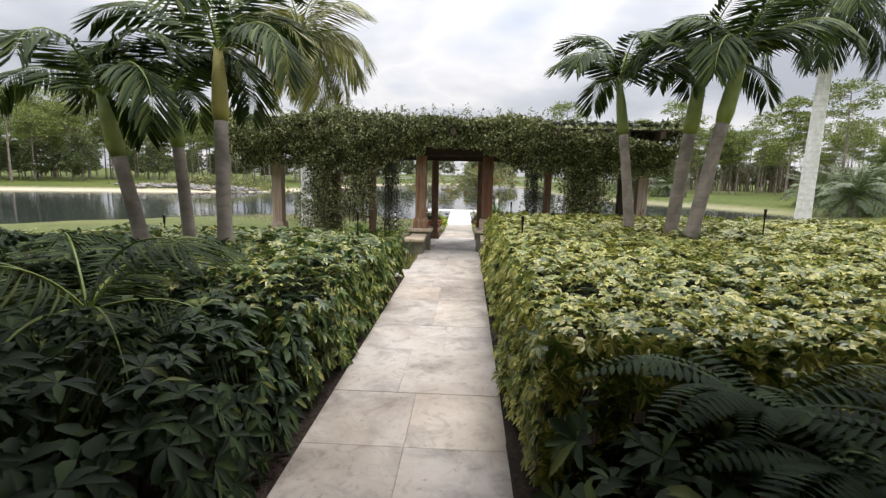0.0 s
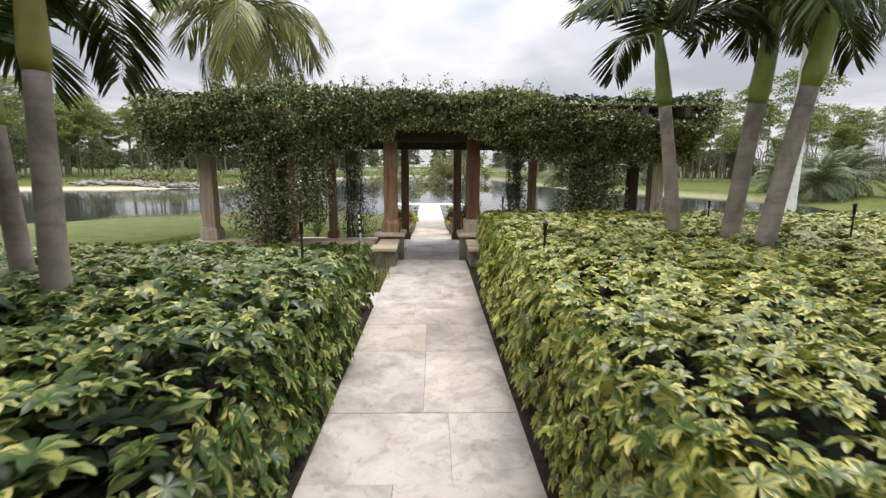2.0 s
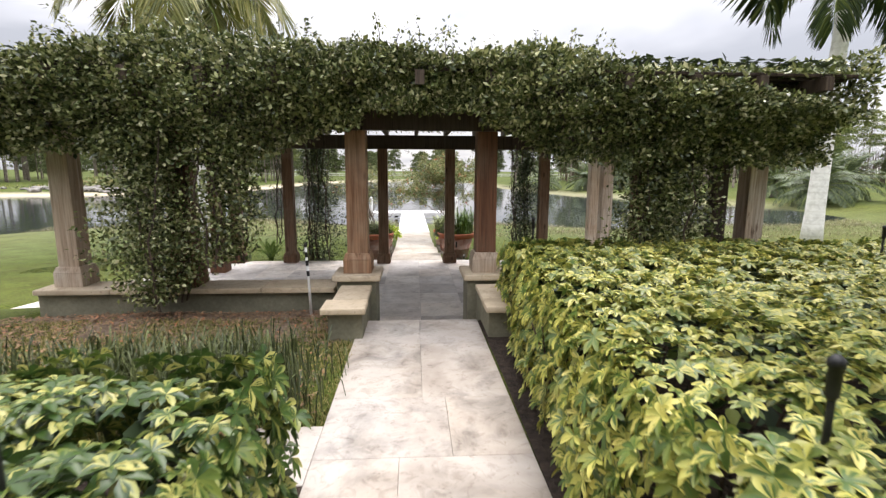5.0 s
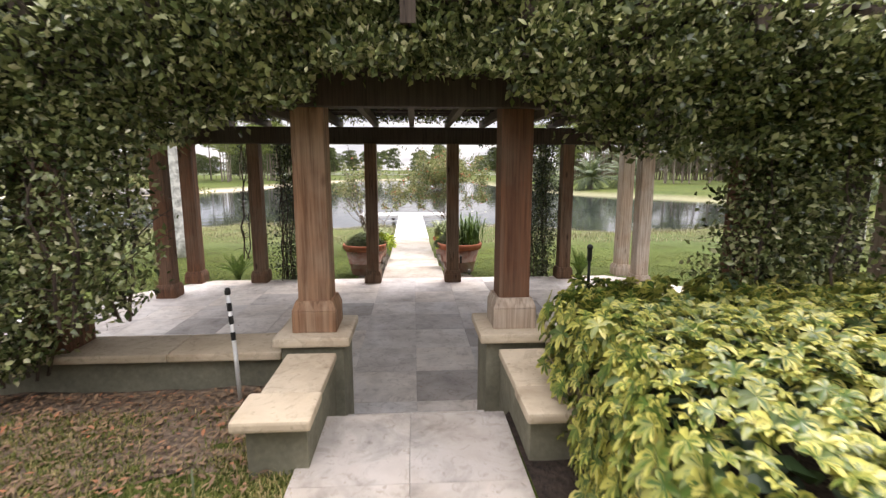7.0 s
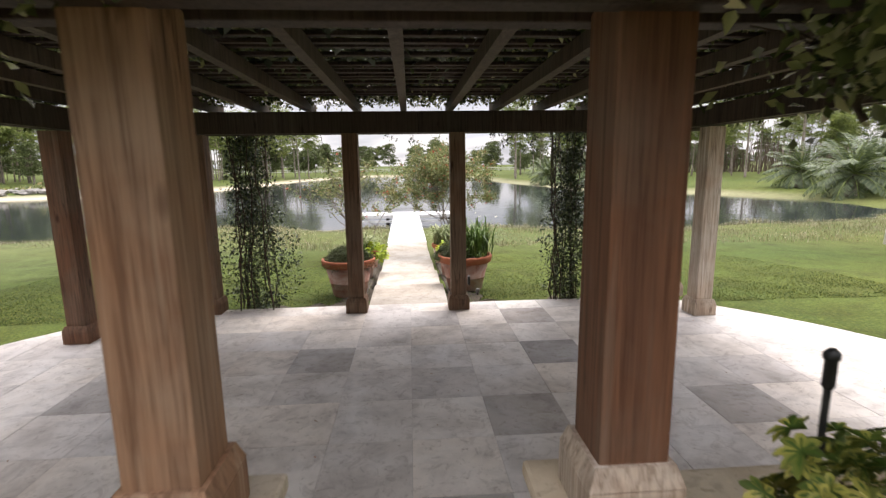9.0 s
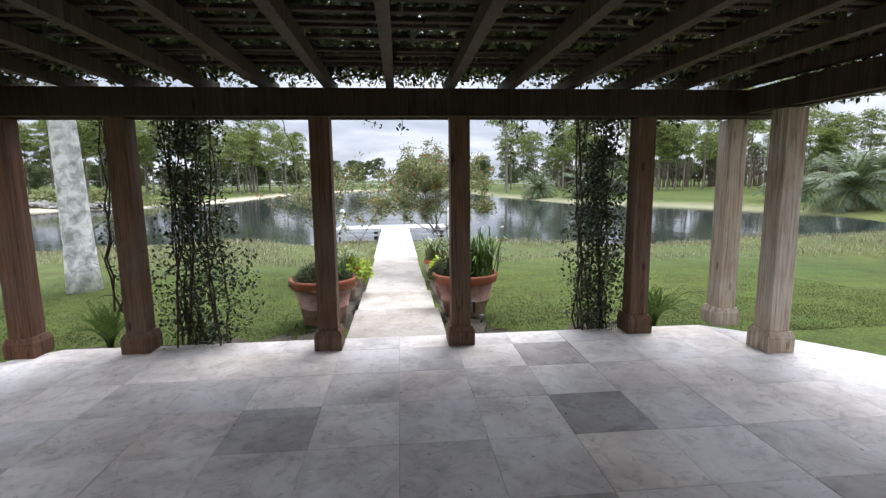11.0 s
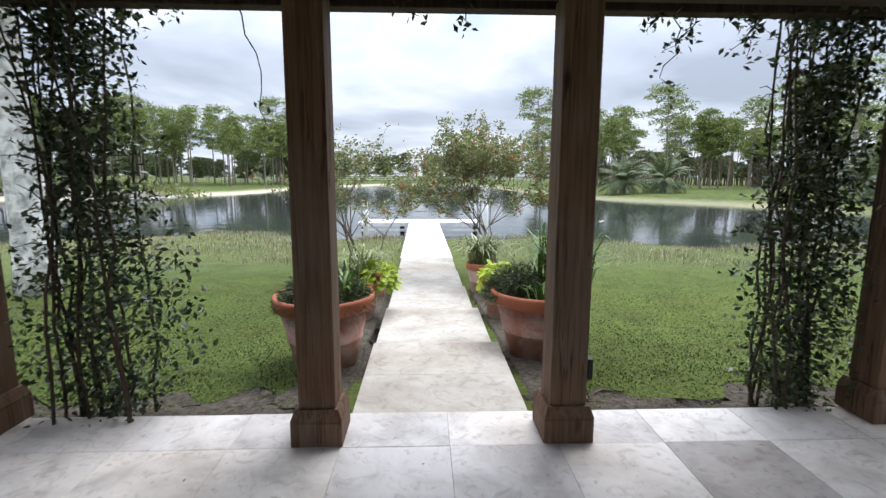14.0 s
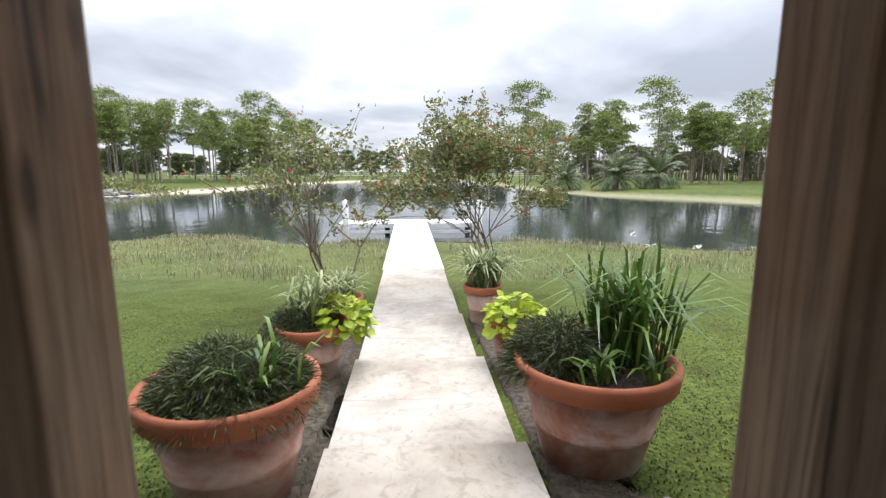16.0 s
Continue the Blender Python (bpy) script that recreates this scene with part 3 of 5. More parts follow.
def shore_distance(x, y):
    """Distance to the lake's edge, negative on the water."""
    p = np.stack([x, y], -1)
    best = np.full(x.shape, 1e9)
    inside = np.zeros(x.shape, bool)
    for a, b in zip(SHORE, np.roll(SHORE, -1, 0)):
        ab = b - a
        t = np.clip(((p - a) @ ab) / (ab @ ab), 0, 1)
        best = np.minimum(best, np.linalg.norm(p - a - t[..., None] * ab, axis=-1))
        cross = (a[1] > y) != (b[1] > y)
        with np.errstate(divide="ignore", invalid="ignore"):
            xi = (b[0] - a[0]) * (y - a[1]) / (b[1] - a[1]) + a[0]
        inside ^= cross & (x < xi)
    return np.where(inside, -best, best)


def step01(a, b, v):
    t = np.clip((v - a) / (b - a), 0, 1)
    return t * t * (3 - 2 * t)


def ground_height(x, y):
    x, y = np.asarray(x, float), np.asarray(y, float)
    d = shore_distance(x, y) + 0.5 * bumpy(x, y, 3, 0.7)
    lawn = FRONT + (-0.14 - FRONT) * step01(0.2, 4.5, y + 0.12 * np.abs(x)) - 0.062 * np.clip(y - 6, 0, 9)
    lawn = lawn - 0.05 * np.clip(-x - 6, 0, 14) * step01(-12, 2, y) - 0.02 * np.clip(x - 8, 0, 12)
    lawn = np.where(y > 24, -0.45 + 0.0075 * np.clip(d, 0, 150), lawn)
    bank = LAKE + 0.02 + 0.10 * d
    lawn = np.maximum(lawn, LAKE + 0.12 + 0.02 * np.clip(d, 0, 20))
    z = np.where(d > 0, np.minimum(lawn, np.maximum(bank, LAKE + 0.02)), np.maximum(LAKE + 0.3 * d, -2.0))
    z = z + 0.02 * bumpy(x, y, 1, 1.3)
    in_steps = (np.abs(x - 0.1) < 0.62) & (y > 0.0) & (y < 1.2)
    z = np.where(in_steps, np.minimum(z, -0.14), z)
    wx = 0.055 - 0.010 * (y - 7.0)
    under = -0.20 - 0.078 * np.clip(y - 6.4, 0, 4.4)
    z = np.where((np.abs(x - wx) < 0.66) & (y > 5.6) & (y < 14.2), np.minimum(z, under), z)
    in_terrace = ((np.abs(x - 0.09) < 4.0) | (y > 2.05)) & (np.hypot(x - TC[0], y - TC[1]) < TR + 0.3) & (y > 0.55) & (y < TBACK + 0.25)
    return np.where(in_terrace, np.minimum(z, -0.14), z)


def axis_lines(*spans):
    out = []
    for a, b, s in spans:
        out += list(np.arange(a, b, s))
    return np.array(out + [spans[-1][1]])


xs = axis_lines((-900, -160, 92), (-160, -48, 6), (-48, -9, 1.0), (-9, 9, 0.28), (9, 44, 1.0), (44, 160, 6), (160, 900, 92))
ys = axis_lines((-500, -40, 92), (-40, -14, 4), (-14, 16, 0.3), (16, 60, 1.0), (60, 160, 3), (160, 1400, 110))
gx, gy = np.meshgrid(xs, ys)
gz = ground_height(gx, gy)
nx, ny = len(xs), len(ys)
idx = np.arange(nx * ny).reshape(ny, nx)
quads = np.stack([idx[:-1, :-1], idx[:-1, 1:], idx[1:, 1:], idx[1:, :-1]], -1).reshape(-1, 4)
ground = part_np("ground", np.stack([gx, gy, gz], -1).reshape(-1, 3), quads, GROUND, smooth=True)
tagged(ground, "mown green lawn with sandy banks around the lake", "lawn", kind="structure")
bm = bmesh.new()
vs = [bm.verts.new((x, y, LAKE)) for x, y in ((-150, -8), (60, -8), (60, 150), (-150, 150))]
bm.faces.new(vs)
tagged(part("water", bm, WATER), "still dark lake reflecting the overcast sky", "lake", kind="structure")


def ground_patch(name, x0, x1, y0, y1, mat, label, lift=0.02, n=40, wave=0.12):
    """A bed that lies on the ground with an uneven rim."""
    u, v = np.meshgrid(np.linspace(0, 1, n), np.linspace(0, 1, n))
    x = x0 + (x1 - x0) * u + wave * bumpy(u * 9, v * 9, x0) * ((u < .05) | (u > .95))
    y = y0 + (y1 - y0) * v + wave * bumpy(v * 9, u * 9, y0) * ((v < .05) | (v > .95))
    z = ground_height(x, y) + lift + 0.012 * bumpy(x, y, 2, 9)
    i = np.arange(n * n).reshape(n, n)
    q = np.stack([i[:-1, :-1], i[:-1, 1:], i[1:, 1:], i[1:, :-1]], -1).reshape(-1, 4)
    return tagged(part_np(name, np.stack([x, y, z], -1).reshape(-1, 3), q, mat, smooth=True), label, "planting bed", kind="structure")


ground_patch("planting_bed", PX1 + 0.014, 8.3, -11.5, 0.30, MULCH, "dark mulch bed under the clipped hedge", wave=0.02)
ground_patch("planting_bed", -4.6, PX0 - 0.014, -11.5, -2.0, MULCH, "dark mulch bed under the dark green hedge", wave=0.02)
ground_patch("planting_bed", -3.6, -0.76, -0.45, 0.60, MULCH_RED, "strip of brown bark mulch before a low wall", 0.007, wave=.35)
ground_patch("planting_bed", -1.02, -0.50, 5.92, 10.6, SOIL, "thin worn soil strip beside the pale walkway", 0.012, wave=0.3)
ground_patch("planting_bed", 0.62, 1.16, 5.92, 10.6, SOIL, "thin worn soil strip under the terracotta pots", 0.012, wave=0.3)
ground_patch("planting_bed", -3.3, -0.7, 5.78, 6.12, SOIL, "narrow soil strip along the terrace edge", 0.012, wave=0.4)
ground_patch("planting_bed", 0.86, 3.4, 5.78, 6.10, SOIL, "narrow soil strip along the terrace edge", 0.012, wave=0.4)

# ---------------------------------------------------------------- garden wall, wings and pedestals
wall_front = thing("wall_south", "low olive stucco garden wall with pale stone caps", "garden wall", kind="structure")
for x0, x1 in ((-3.72, -0.80), (0.965, 3.95)):
    block("wall_body", (x0, x1, 0.60, 0.86, -0.25, 0.63), STUCCO, wall_front, bevel=0.004)
    n = 4
    for i in range(n):
        a, b = x0 + (x1 - x0) * i / n, x0 + (x1 - x0) * (i + 1) / n
        block("cap", (a + 0.002, b - 0.002, 0.53, 0.93, 0.63, 0.685), CAP_STONE, wall_front, bevel=0.014)
for x in (-0.556, 0.722):
    block("pedestal", (x - 0.19, x + 0.19, 0.36, 0.76, -0.2, 0.79), STUCCO, wall_front, bevel=0.005)
    block("pedestal_cap", (x - 0.235, x + 0.235, 0.315, 0.805, 0.79, 0.85), CAP_STONE, wall_front, bevel=0.016)
for s, xo, xi in ((-1, -0.70, -0.42), (1, 0.90, 0.62)):
    a, b = sorted((xo, xi))
    block("wing", (a, b, -0.44, 0.36, 0.0, 0.71), STUCCO, wall_front, bevel=0.005)
    block("wing_cap", (a - (0.02 if s > 0 else 0.0), b + (0.02 if s < 0 else 0.0), -0.21, 0.312, 0.71, 0.762), CAP_STONE, wall_front, bevel=0.014)
    block("wing_cap", (a - (0.05 if s < 0 else 0.03), b + (0.05 if s > 0 else 0.03), -0.51, -0.212, 0.71, 0.765), CAP_STONE, wall_front, bevel=0.016)

# ---------------------------------------------------------------- pergola
pergola = thing("pergola", "timber pergola of square posts and dark beams overgrown with vine", "pergola")
REAR_X = (-2.50, -0.61, 0.725, 2.68)


def post(x, y, z0, top, mat, w=0.20, name_label="", foot=None):
    """A tapered square post on a stepped base."""
    bm = bmesh.new()
    add_box(bm, x - w / 2, x + w / 2, y - w / 2, y + w / 2, z0 + 0.19, top, 0.008)
    for v in bm.verts:
        k = (v.co.z - z0) / (top - z0)
        f = 1.01 - 0.03 * k
        v.co.x, v.co.y = x + (v.co.x - x) * f, y + (v.co.y - y) * f
    p = part("post", bm, mat, pergola, name_label)
    h = w / 2 + 0.038
    block("base", (x - h, x + h, y - h, y + h, z0, z0 + 0.135), foot or mat, p, bevel=0.008)
    bm = bmesh.new()
    add_box(bm, x - h, x + h, y - h, y + h, z0 + 0.135, z0 + 0.20, 0.006)
    for v in bm.verts:
        if v.co.z > z0 + 0.16:
            v.co.x, v.co.y = x + (v.co.x - x) * 0.86, y + (v.co.y - y) * 0.86
    part("moulding", bm, foot or mat, p)
    return p


ROOF = 2.28
post(-0.552, 0.56, 0.85, ROOF, WOOD_TAN, 0.20, "tan cedar post")
post(0.722, 0.56, 0.85, ROOF, WOOD, 0.20, "reddish cedar post", WOOD_PALE)
post(-2.32, 0.73, 0.685, ROOF, WOOD, 0.22)
post(2.45, 0.73, 0.685, ROOF, WOOD, 0.22)
post(-3.46, 0.80, 0.685, ROOF, WOOD_PALE, 0.20, "sun-bleached grey post")
post(3.72, 0.86, 0.685, ROOF, WOOD_PALE, 0.20, "sun-bleached grey post")
post(3.36, 0.90, 0.685, ROOF, WOOD_DARK, 0.15)
for x in REAR_X:
    post(x, 5.45 if abs(x) < 1 else 5.59, 0.0, ROOF, WOOD_REAR, 0.195)
post(-3.56, 4.67, 0.0, ROOF, WOOD, 0.205)
post(-3.56, 5.58, 0.0, ROOF, WOOD, 0.205)
post(3.71, 4.88, 0.0, ROOF, WOOD_PALE, 0.205, "sun-bleached grey post")
post(3.79, 5.74, 0.0, ROOF, WOOD_PALE, 0.205, "sun-bleached grey post")


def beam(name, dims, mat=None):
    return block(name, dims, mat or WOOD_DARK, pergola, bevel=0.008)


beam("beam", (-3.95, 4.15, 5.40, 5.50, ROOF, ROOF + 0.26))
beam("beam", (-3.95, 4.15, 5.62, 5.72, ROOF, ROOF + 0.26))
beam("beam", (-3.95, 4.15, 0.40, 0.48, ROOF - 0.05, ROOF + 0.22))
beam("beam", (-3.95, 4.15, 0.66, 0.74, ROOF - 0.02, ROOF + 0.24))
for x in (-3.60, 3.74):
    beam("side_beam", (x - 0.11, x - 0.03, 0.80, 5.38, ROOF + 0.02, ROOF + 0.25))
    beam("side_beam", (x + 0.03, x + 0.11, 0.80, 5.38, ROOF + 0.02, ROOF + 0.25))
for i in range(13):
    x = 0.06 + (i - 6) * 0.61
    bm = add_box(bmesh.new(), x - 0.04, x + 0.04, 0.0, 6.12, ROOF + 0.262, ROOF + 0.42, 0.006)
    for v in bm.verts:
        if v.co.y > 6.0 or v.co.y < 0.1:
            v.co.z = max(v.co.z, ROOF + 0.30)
    part("joist", bm, WOOD_JOIST_LIT, pergola)
for i in range(30):
    y = 0.10 + i * 0.178 + 0.05 * math.sin(i * 2.7)
    if y < 5.36 and i % 7 != 4:
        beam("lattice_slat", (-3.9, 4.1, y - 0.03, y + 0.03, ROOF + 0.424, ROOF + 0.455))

# ---------------------------------------------------------------- climbing vine
vine = thing("climbing_vine", "dense small-leaved evergreen vine covering the pergola roof", "vine", (0, 0, 0))


def vine_leaves(points, size=(0.032, 0.068), out=None):
    n = len(points)
    way = ball_way(n, rng)
    if out is not None:
        way = unit(way * 0.9 + np.asarray(out))
    ln = rng.uniform(*size, n)
    return small_leaves(points, way, ball_way(n, rng, 0.0), ln, ln * rng.uniform(.45, .62, n))


def canopy_top(x, y):
    return 2.93 + 0.13 * bumpy(x, y, 5, 1.1) + 0.05 * bumpy(x, y, 9, 4.0) - 0.22 * step01(2.6, 4.2, np.abs(x)) - 0.30 * step01(0.9, 2.4, x)


def canopy_face(x, z):
    """How far the vine bulges out before the front beam."""
    return 0.13 - 0.20 * np.sin(np.clip((z - 2.1) / 0.95, 0, 1) * math.pi) - 0.14 * bumpy(x, z, 4, 2.4) - 0.09 * bumpy(x, z, 8, 7)


def front_mass(n, deep):
    x = rng.uniform(-4.05, 4.0, n)
    low = 2.22 - 0.24 * step01(0.75, 1.5, np.abs(x - .1)) + 0.10 * bumpy(x, 0 * x, 6, 2.0) - 0.06 * np.abs(bumpy(x, 0 * x, 2, 6))
    low = np.where((x > -0.45) & (x < 0.62), 2.36, low)
    z = low + (canopy_top(x, 0 * x) - low) * rng.uniform(0, 1, n)
    y = canopy_face(x, z) + np.abs(rng.normal(0, deep, n))
    return np.stack([x, y, z], 1)


def top_mass(n):
    x, y = rng.uniform(-4.2, 4.15, n), rng.uniform(-0.05, 5.35, n)
    z = canopy_top(x, y) - np.abs(rng.normal(0, 0.12, n))
    return np.stack([x, y, np.maximum(z, ROOF + 0.46)], 1)


def side_mass(n):
    s = rng.choice([-1, 1], n)
    y, z = rng.uniform(0, 5.4, n), 2.33 + 0.62 * rng.uniform(0, 1, n)
    x = np.where(s < 0, -3.95, 4.1) + s * (0.15 * bumpy(y, z, 3, 2) + 0.05) - s * np.abs(rng.normal(0, .08, n))
    return np.stack([x, y, z], 1)


part_np("foliage", *vine_leaves(front_mass(40000, 0.12), (0.028, 0.062), out=(0, -0.7, 0.25))[:2], VINE_LEAF, vine, "small glossy vine leaves")
part_np("foliage", *vine_leaves(front_mass(16000, 0.30), (0.04, 0.075))[:2], VINE_LEAF, vine)
part_np("foliage", *vine_leaves(top_mass(40000), (0.04, 0.085), (0, 0, 0.4))[:2], VINE_LEAF, vine)
# leaf layer under the roof, its shade painted by the darker leaf colour
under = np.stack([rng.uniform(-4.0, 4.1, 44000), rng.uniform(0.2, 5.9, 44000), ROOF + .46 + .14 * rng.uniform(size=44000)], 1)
part_np("foliage", *small_leaves(under, ball_way(44000, rng) * [1, 1, .25], np.tile([0, 0, 1.0], (44000, 1)), rng.uniform(.08, .13, 44000), .075)[:2], VINE_LEAF_SHADED, vine, "shaded underside of the leaf roof")
part_np("foliage", *vine_leaves(side_mass(22000), (0.04, 0.08))[:2], VINE_LEAF, vine)


def shoots(n, r):
    """Loose shoots that stick out of the canopy's top."""
    bm, pts = bmesh.new(), []
    for _ in range(n):
        x, y = r.uniform(-4.1, 3.9), r.uniform(-0.1, 1.2)
        p = np.array([x, y, float(canopy_top(x, y)) - 0.05])
        d = unit(np.array([r.normal(0, .5), r.normal(-.1, .35), 1.0]))
        line = [p.copy()]
        for k in range(5):
            p = p + d * r.uniform(.03, .075)
            d = unit(d + r.normal(0, .25, 3) - np.array([0, 0, .06]))
            line.append(p.copy())
            pts += [p + r.normal(0, .02, 3) for _ in range(5)]
        tube(bm, [tuple(q) for q in line], [.004, .0036, .003, .0025, .002, .0015], 4)
    return bm, np.array(pts)


bm, pts = shoots(130, rng)
part("shoot", bm, VINE_STEM, vine, "thin loose shoots")
part_np("shoot_foliage", *vine_leaves(pts, (0.025, 0.05))[:2], VINE_LEAF, vine)


def curtain(name, label, box, n, size, stems, mat, seed=1, holes=0.0, bush=0.15):
    """Vine hanging or climbing in an upright sheet with uneven edges."""
    r = np.random.default_rng(seed)
    x0, x1, y0, y1, z0, z1 = box
    t = thing(name, label, "vine", (0, 0, 0))
    z = z0 + (z1 - z0) * r.uniform(0, 1, n) ** 0.85
    mid, half = (x0 + x1) / 2, (x1 - x0) / 2
    k = (z - z0) / (z1 - z0)
    grow = 0.62 + 0.24 * bumpy(z * 1.0, 0 * z, seed, 3.0) + bush * np.exp(-((k - .32) / .2) ** 2) - 0.28 * np.clip(1 - k / 0.1, 0, 1)
    x = mid + 0.15 * half * bumpy(z, 0 * z, seed + 3, 2.2) + half * np.clip(grow, .2, 1.4) * np.clip(r.normal(0, .52, n), -1.1, 1.1)
    y = (y0 + y1) / 2 + (y1 - y0) / 2 * np.clip(r.normal(0, .55, n), -1.2, 1.2)
    p = np.stack([x, y, z], 1)
    keep = bumpy(x * 1.0, z * 1.0, seed, 5.0) > -1 + holes
    p = p[keep]
    part_np("foliage", *vine_leaves(p, size)[:2], mat, t)
    bm = bmesh.new()
    for _ in range(stems):
        xx, yy = r.uniform(x0 + .15 * half, x1 - .15 * half) * .6 + mid * .4, r.uniform(y0, y1)
        line, rad = [], []
        k = 12
        for i in range(k):
            line.append((xx, yy, z0 - 0.04 + (z1 - z0 + .1) * i / (k - 1)))
            rad.append(.011 - .006 * i / k)
            xx += r.normal(0, .03)
            yy += r.normal(0, .015)
        tube(bm, line, rad, 5)
        for i in range(1, k - 1):
            q = Vector(line[i])
            e = q + Vector((np.clip(r.normal(0, .13), -.22, .22), r.normal(0, .05), r.uniform(-.05, .2)))
            tube(bm, [q, (q + e) / 2 + Vector((0, 0, .02)), e], [.004, .003, .002], 4)
    part("stem", bm, VINE_STEM, t, "bare brown stems")
    return t


curtain("hanging_vine", "leafy vine hanging over a post and low wall", (-2.95, -1.95, 0.05, 0.62, 0.62, 2.3), 10500, (.028, .06), 9, VINE_LEAF, seed=2, holes=.24, bush=.3)
curtain("hanging_vine", "leafy vine trailing from the beam to hip height", (-2.1, -1.3, 0.02, 0.50, 1.02, 2.3), 5200, (.028, .06), 6, VINE_LEAF, seed=3, holes=.3)
curtain("hanging_vine", "dense vine hanging over a post beside the hedge", (1.85, 3.25, 0.15, 0.70, 0.72, 2.3), 12500, (.028, .062), 8, VINE_LEAF, seed=4, holes=.15)
curtain("hanging_vine", "thin strand of vine under the front beam", (1.05, 1.5, 0.3, 0.6, 2.02, 2.3), 420, (.035, .07), 3, VINE_LEAF, seed=6)
# rear vines stand against the light; the darker leaf colour imitates that
curtain("climbing_vine", "airy vine climbing wires beside a rear post", (-2.42, -1.50, 5.60, 6.0, -0.1, 2.34), 6800, (.028, .064), 13, VINE_LEAF_SHADED, seed=7, holes=.4, bush=.55)
curtain("climbing_vine", "airy vine climbing wires beside a rear post", (1.92, 2.72, 5.60, 6.0, -0.1, 2.34), 6800, (.028, .064), 13, VINE_LEAF_SHADED, seed=8, holes=.4, bush=.4)
curtain("climbing_vine", "thin vine strand beside a rear post", (-2.95, -2.60, 5.70, 5.9, 0.4, 2.32), 330, (.03, .06), 3, VINE_LEAF_SHADED, seed=9, holes=.7)


def danglers(label, spots, seed):
    r = np.random.default_rng(seed)
    t = thing("vine_tendril", label, "vine")
    bm, pts = bmesh.new(), []
    for x, y, ln in spots:
        p, line = np.array([x, y, 2.34]), []
        k = 8
        for i in range(k):
            line.append(tuple(p))
            p = p + np.array([r.normal(0, .03), r.normal(0, .02), -ln / k])
            if r.uniform() < .8:
                pts += [p + r.normal(0, .018, 3) for _ in range(3)]
        tube(bm, line, [.004] * 3 + [.003] * 3 + [.002] * 2, 4)
    part("stem", bm, VINE_STEM, t)
    part_np("leaf", *vine_leaves(np.array(pts), (.03, .06))[:2], VINE_LEAF_SHADED, t)


r0 = np.random.default_rng(11)
danglers("loose vine tendrils dangling under the rear beam", [(x, 5.68 + r0.uniform(-.05, .15), r0.uniform(.06, .3)) for x in np.concatenate([r0.uniform(-2.0, -1.2, 7), r0.uniform(1.2, 2.1, 12), r0.uniform(2.6, 3.6, 5)])], 12)
danglers("long bare vine tendrils hanging from the beam", [(-1.05, 5.72, .75), (0.12, 5.6, .18), (-0.02, 5.5, .14), (1.35, 5.72, .5)], 13)

gap = rng.uniform(size=(16000, 2))
part_np("foliage", *vine_leaves(np.stack([-3.6 + 7.5 * gap[:, 0], 5.25 + .75 * gap[:, 1], ROOF + .34 + .3 * rng.uniform(size=16000) ** .6], 1), (.035, .07))[:2], VINE_LEAF, vine)

# ---------------------------------------------------------------- hedges


def rosettes(centres, tilt_up, count, length, width, r, droop=0.35, spread=0.55):
    """Whorls of drooping leaflets round the tip of a stalk."""
    n = len(centres)
    a = (r.uniform(0, 2 * math.pi, n)[:, None] + np.arange(count)[None] * 2 * math.pi / count + r.normal(0, .15, (n, count)))
    axis = unit(np.asarray(tilt_up) + r.normal(0, .3, (n, 3)))
    s = unit(np.cross(axis, r.normal(0, 1, (n, 3))))
    u = np.cross(axis, s)
    way = s[:, None] * np.cos(a)[..., None] + u[:, None] * np.sin(a)[..., None] + axis[:, None] * (spread * r.uniform(.2, 1.0, (n, 1, 1)))
    base = np.repeat(centres, count, 0)
    ln = np.repeat(length * r.uniform(.7, 1.2, n), count) * r.uniform(.85, 1.1, n * count)
    return leaves(base, way.reshape(-1, 3), np.repeat(axis, count, 0), ln, ln * width, 0.22, droop)


def hedge_top(x, y, level):
    return level + 0.06 * np.clip(-2.4 - y, 0, 3.2) * (x < 0) + 0.045 * bumpy(x, y, 2, 1.2) + 0.035 * bumpy(x, y, 7, 4.1)


